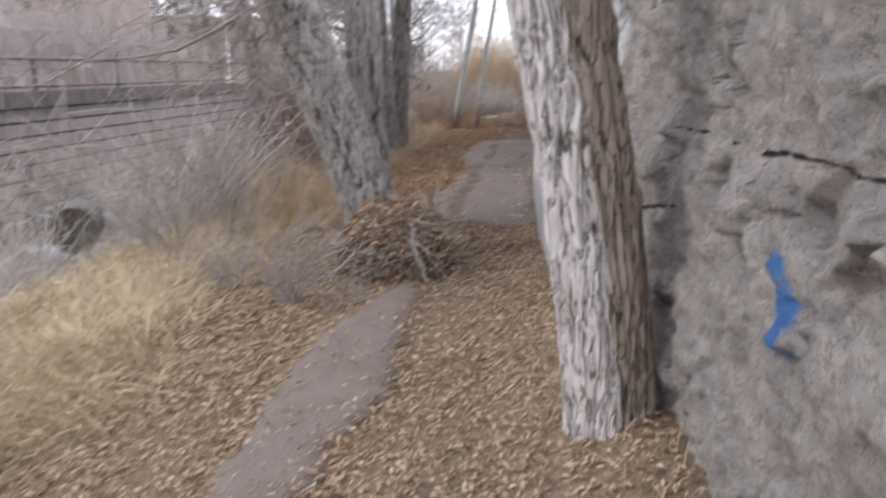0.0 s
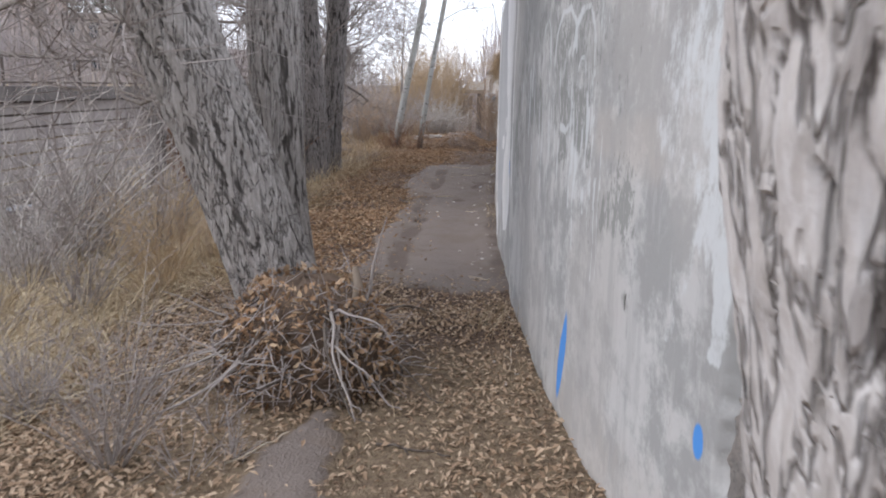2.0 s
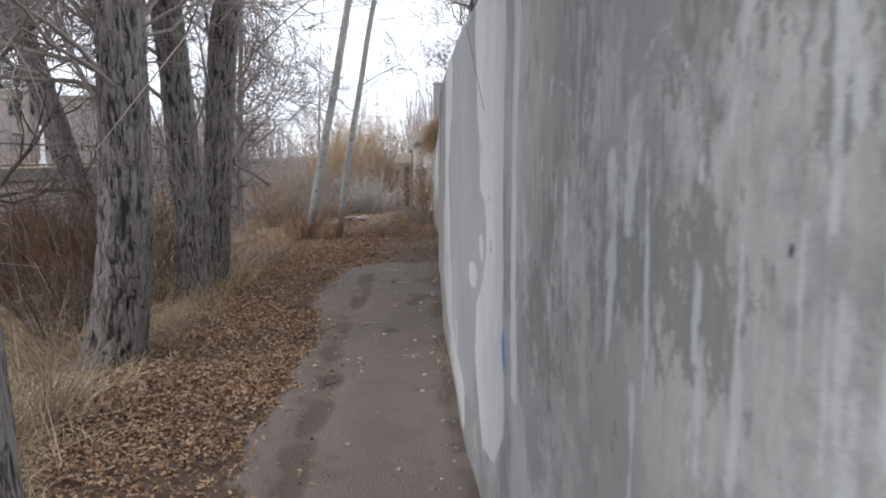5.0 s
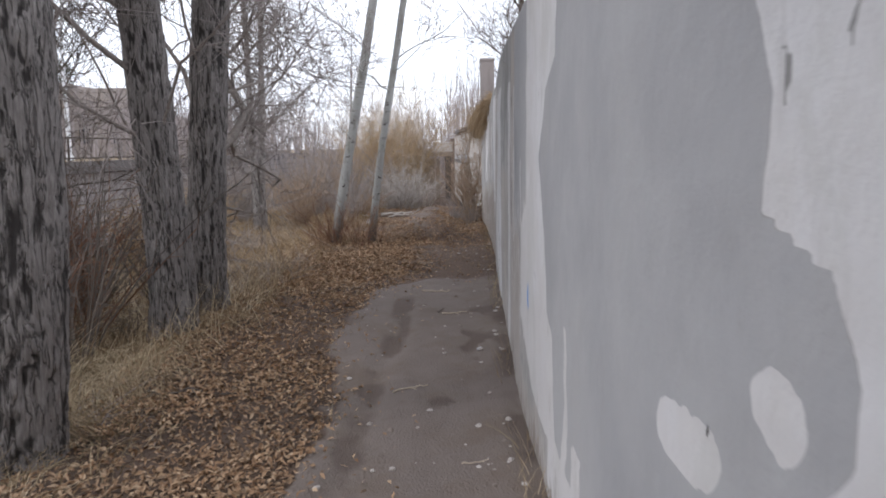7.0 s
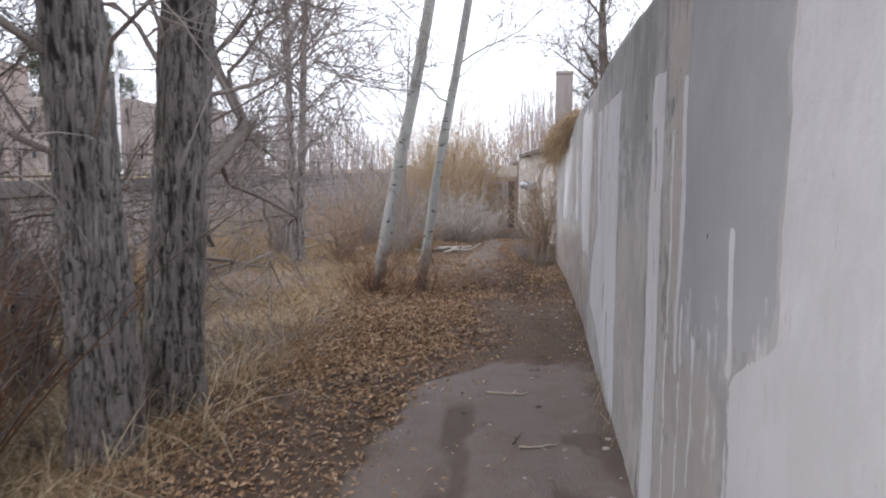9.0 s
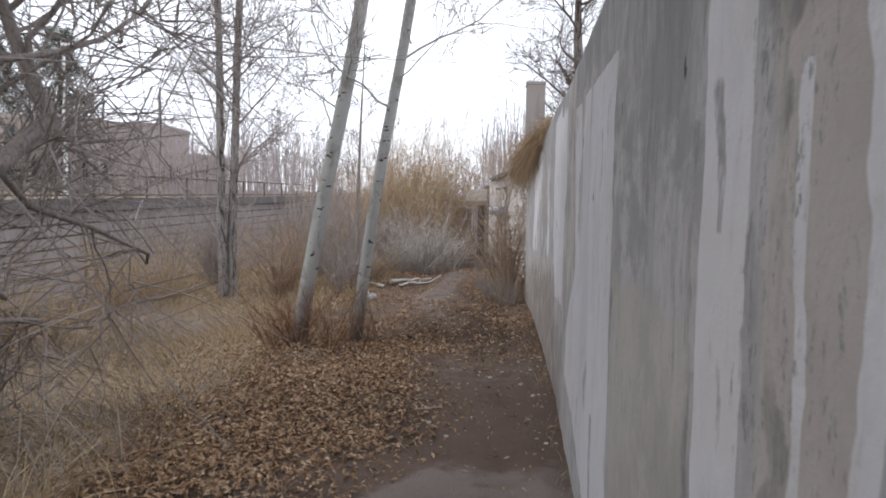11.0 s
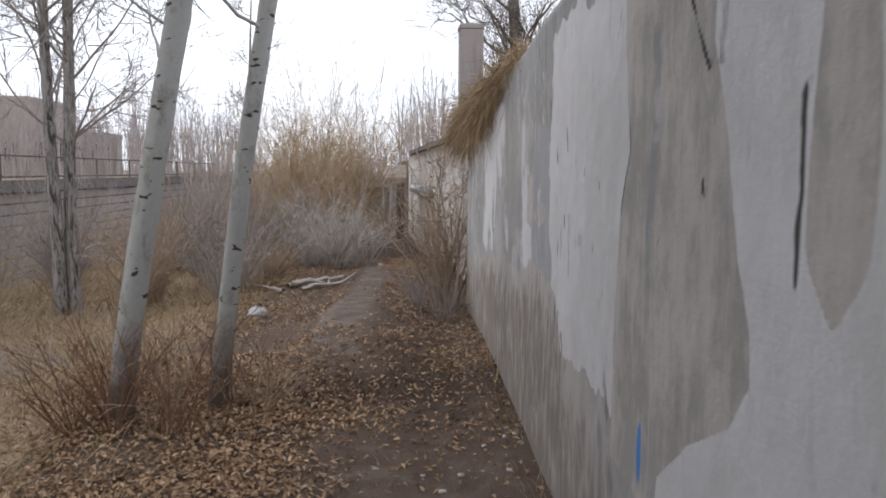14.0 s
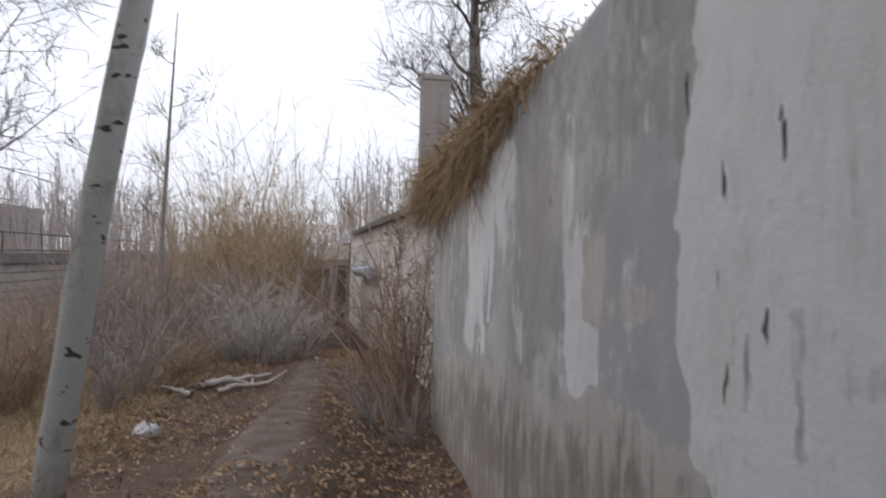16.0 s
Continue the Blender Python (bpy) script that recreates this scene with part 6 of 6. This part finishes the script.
for k, (x, y, az, ln, rad) in enumerate([(-1.5, 22.9, 1.0, 1.1, 0.035), (-1.35, 22.6, 0.8, 0.9, 0.028), (-1.75, 22.8, 1.35, 0.8, 0.03), (-2.0, 22.2, 2.3, 0.5, 0.03)]):
    stick(x, y, az, ln, rad, 240 + k, STEM_PALE, "bleached grey driftwood log at the brush's foot", "driftwood_log")


# small clods and stones along the path
def build_stones():
    r = np.random.default_rng(99)
    n = 260
    y = r.uniform(5, 24, n)
    x = np.where(r.uniform(0, 1, n) < 0.6, wall_x(y) - np.abs(r.normal(0.05, 0.12, n)) - 0.02, r.uniform(-1.2, -0.2, n))
    vs, qs = [], []
    for k in range(n):
        v, q = tube([(0, 0, -0.6), (0, 0, -0.2), (0, 0, 0.35), (0, 0, 0.6)], [0.35, 1, 0.8, 0.15], 6)
        s = r.uniform(0.005, 0.02)
        v = v * np.array([s, s * r.uniform(0.7, 1.3), s * 0.7]) * (1 + r.normal(0, 0.12, v.shape))
        vs.append(v + np.array([x[k], y[k], height(x[k:k + 1], y[k:k + 1])[0] + s * 0.2]))
        qs.append(q)
    ob = new("pebbles", mesh_of("pebbles", *joined(list(zip(vs, qs))), strand_mat("pebble", [(0.22, 0.18, 0.15), (0.42, 0.38, 0.34), (0.55, 0.51, 0.47), (0.15, 0.11, 0.09)])))
    tagged(ob, "small stones and clods along the path", "stones", kind="stuff")


build_stones()

# ---- over the creek: railing, lamp, buildings, far trees ----
def build_railing():
    top = thing("railing", "thin dark iron railing along the retaining wall's top", "railing")
    top.location = (-9.86, 20, 1.17)
    for k in range(22):
        part("post", tube([(0, -30 + 3.0 * k, -0.02), (0, -30 + 3.0 * k, 0.62)], [0.03, 0.03], 8), RUST, top)
    for z in (0.08, 0.60):
        part("rail", tube([(0, -31, z), (0, 34, z)], [0.022, 0.022], 8), RUST, top)


build_railing()


def white_paint():
    m = Nodes("white_painted_steel", 0.5)
    return m.done(m.mix(m.noise(m.where(), 4), (0.72, 0.73, 0.75), (0.8, 0.8, 0.81)))


def build_lamp():
    top = thing("street_lamp", "tall white painted lamp post beyond the retaining wall", "street lamp")
    top.location = (-16.6, 40, 1.0)
    w = white_paint()
    part("pole", tube([(0, 0, 0), (0, 0, 3), (0, 0, 5.9)], [0.10, 0.085, 0.06], 12), w, top, smooth_shade=True)
    part("base", tube([(0, 0, -0.02), (0, 0, 0.25), (0, 0, 0.4)], [0.16, 0.16, 0.1], 12), w, top)
    part("lamp_head", box(0.25, 0, 5.92, 0.6, 0.2, 0.10), w, top)


build_lamp()

ADOBE = concrete("tan_stucco", (0.29, 0.25, 0.225), (0.35, 0.305, 0.275), (0.24, 0.20, 0.18))
ADOBE_PINK = concrete("rose_stucco", (0.33, 0.265, 0.235), (0.40, 0.33, 0.295), (0.27, 0.215, 0.19))
GLASS = Nodes("dark_window_glass", 0.08).done((0.03, 0.035, 0.04))


def building(name, label, x, y, w, d, h, mat, cols, rows, group="buildings over the creek"):
    top = thing(name, label, "building", group)
    top.location = (x, y, 1.0)
    bevelled(part("wall", box(0, 0, h / 2, w, d, h), mat, top), 0.06)
    bevelled(part("roof", box(0, 0, h + 0.14, w + 0.12, d + 0.12, 0.3), mat, top), 0.05)
    for side in (0, 1):
        for i in range(cols):
            for j in range(rows):
                zc = 1.5 + j * 2.4
                if zc + 0.8 > h:
                    continue
                u = (i + 0.5) / cols - 0.5
                if side == 0:
                    p, sx, sy = (u * w, -d / 2 - 0.003, zc), 0.9, 0.10
                else:
                    p, sx, sy = (w / 2 + 0.003, u * d, zc), 0.10, 0.9
                fr = part("window", box(*p, sx, sy, 1.25), WOOD, top)
                e = 0.02
                off = (0, -0.045, 0) if side == 0 else (0.045, 0, 0)
                part("pane", box(p[0] + off[0], p[1] + off[1], zc, sx - 0.16 if side == 0 else 0.03, 0.03 if side == 0 else sy - 0.16, 1.1), GLASS, fr)
    return top


building("adobe_building", "flat-roofed tan adobe building over the creek", -32.1, 64, 11, 8, 4.85, ADOBE, 6, 2)
building("adobe_building", "stepped brown adobe building beside its neighbour", -24.4, 64.3, 4.3, 7, 4.5, ADOBE, 2, 2)
building("adobe_building", "low brown adobe building behind the railing", -20.6, 64, 3.3, 6, 2.5, ADOBE, 3, 1)
building("adobe_building", "rose-coloured two-storey building over the creek", -26, 39, 8, 7, 4.6, ADOBE_PINK, 4, 2)
building("adobe_building", "pale house behind the brush", -22, 22, 7, 9, 4.2, PALE_WALL, 4, 1)


def conifer(x, y, h, rad, seed):
    r = np.random.default_rng(seed)
    top = thing("pine_tree", "dark green pine tree behind the buildings", "tree")
    top.location = (x, y, 1.0)
    part("trunk", tube([(0, 0, 0), (0.1, 0, h * 0.5), (0, 0, h * 0.97)], [0.28, 0.2, 0.04], 10), BARK_DARK, top, smooth_shade=True)
    cl = 240
    z = h * (0.32 + 0.68 * r.uniform(0, 1, cl) ** 0.9)
    d = rad * (1.05 - 0.75 * ((z / h - 0.32) / 0.68) ** 1.4) * np.sqrt(r.uniform(0.05, 1, cl))
    a = r.uniform(0, 6.28, cl)
    c = np.stack([d * np.cos(a), d * np.sin(a), z], 1)
    k = 60
    base = np.repeat(c, k, 0) + r.normal(0, 0.22, (cl * k, 3))
    way = r.normal(0, 1, (cl * k, 3)) + np.array([0, 0, 0.4])
    part("crown", strands(base, way, r.uniform(0.2, 0.5, cl * k), r.normal(0, 0.1, (cl * k, 3)), 0.018, 0.006, 3, 2), strand_mat("pine_needles", [(0.055, 0.075, 0.05), (0.085, 0.105, 0.07), (0.11, 0.115, 0.08)]), top, kind="stuff")


conifer(-34.5, 72, 13.0, 3.2, 301)
conifer(-38.5, 70, 11.0, 3.0, 302)
conifer(-17.5, 17.5, 8.5, 2.2, 303)
conifer(-19.0, 26.0, 9.5, 2.4, 304)


def far_woods(name, label, n, x0, x1, y0, y1, h, mat, seed, rad=0.02, z0=None):
    """Leafless woods in the distance."""
    r = np.random.default_rng(seed)
    x, y = r.uniform(x0, x1, n), r.uniform(y0, y1, n)
    z = height(x, y) - 0.1
    base = np.stack([x, y, z], 1)
    hh = h * r.uniform(0.5, 1.05, n) * (0.75 + 0.35 * fbm(x, y, 0.35, seed))
    w = np.stack([r.normal(0, 0.08, n), r.normal(0, 0.08, n), np.ones(n)], 1)
    bend = r.normal(0, 0.05, (n, 3))
    pieces = [strands(base, w, hh, bend, rad * r.uniform(0.5, 1.5, n), rad * 0.2, 5, 3)]
    for k in range(7):
        s = r.uniform(0.3, 0.95, n)
        pieces.append(strands(base + w * (hh * s)[:, None] + bend * (s**2 * hh)[:, None], w + r.normal(0, 0.6, (n, 3)), hh * r.uniform(0.1, 0.3, n), r.normal(0, 0.15, (n, 3)), rad * 0.4, rad * 0.12, 4, 3))
    tagged(new(name, mesh_of(name, *joined(pieces), mat)), label, "woods", kind="stuff")


MAUVE = strand_mat("distant_twigs", [(0.34, 0.30, 0.30), (0.42, 0.37, 0.36), (0.28, 0.25, 0.255)])
far_woods("far_woods", "grey leafless woods in the distance", 1500, -22, 8, 44, 70, 5.6, MAUVE, 311, 0.03)
far_woods("far_brush", "mauve-grey leafless brush beyond the retaining wall", 1300, -16, -11, 2, 27, 3.4, MAUVE, 312, 0.018)
far_woods("bank_brush", "tan leafless brush filling the creek's far reach", 380, -8.6, -1.4, 33, 43, 2.8, STEM_TAN, 313, 0.012)
far_woods("bank_brush", "grey brush over the creek bed", 80, -9.2, -6.2, 12, 24, 2.0, STEM, 314, 0.008)
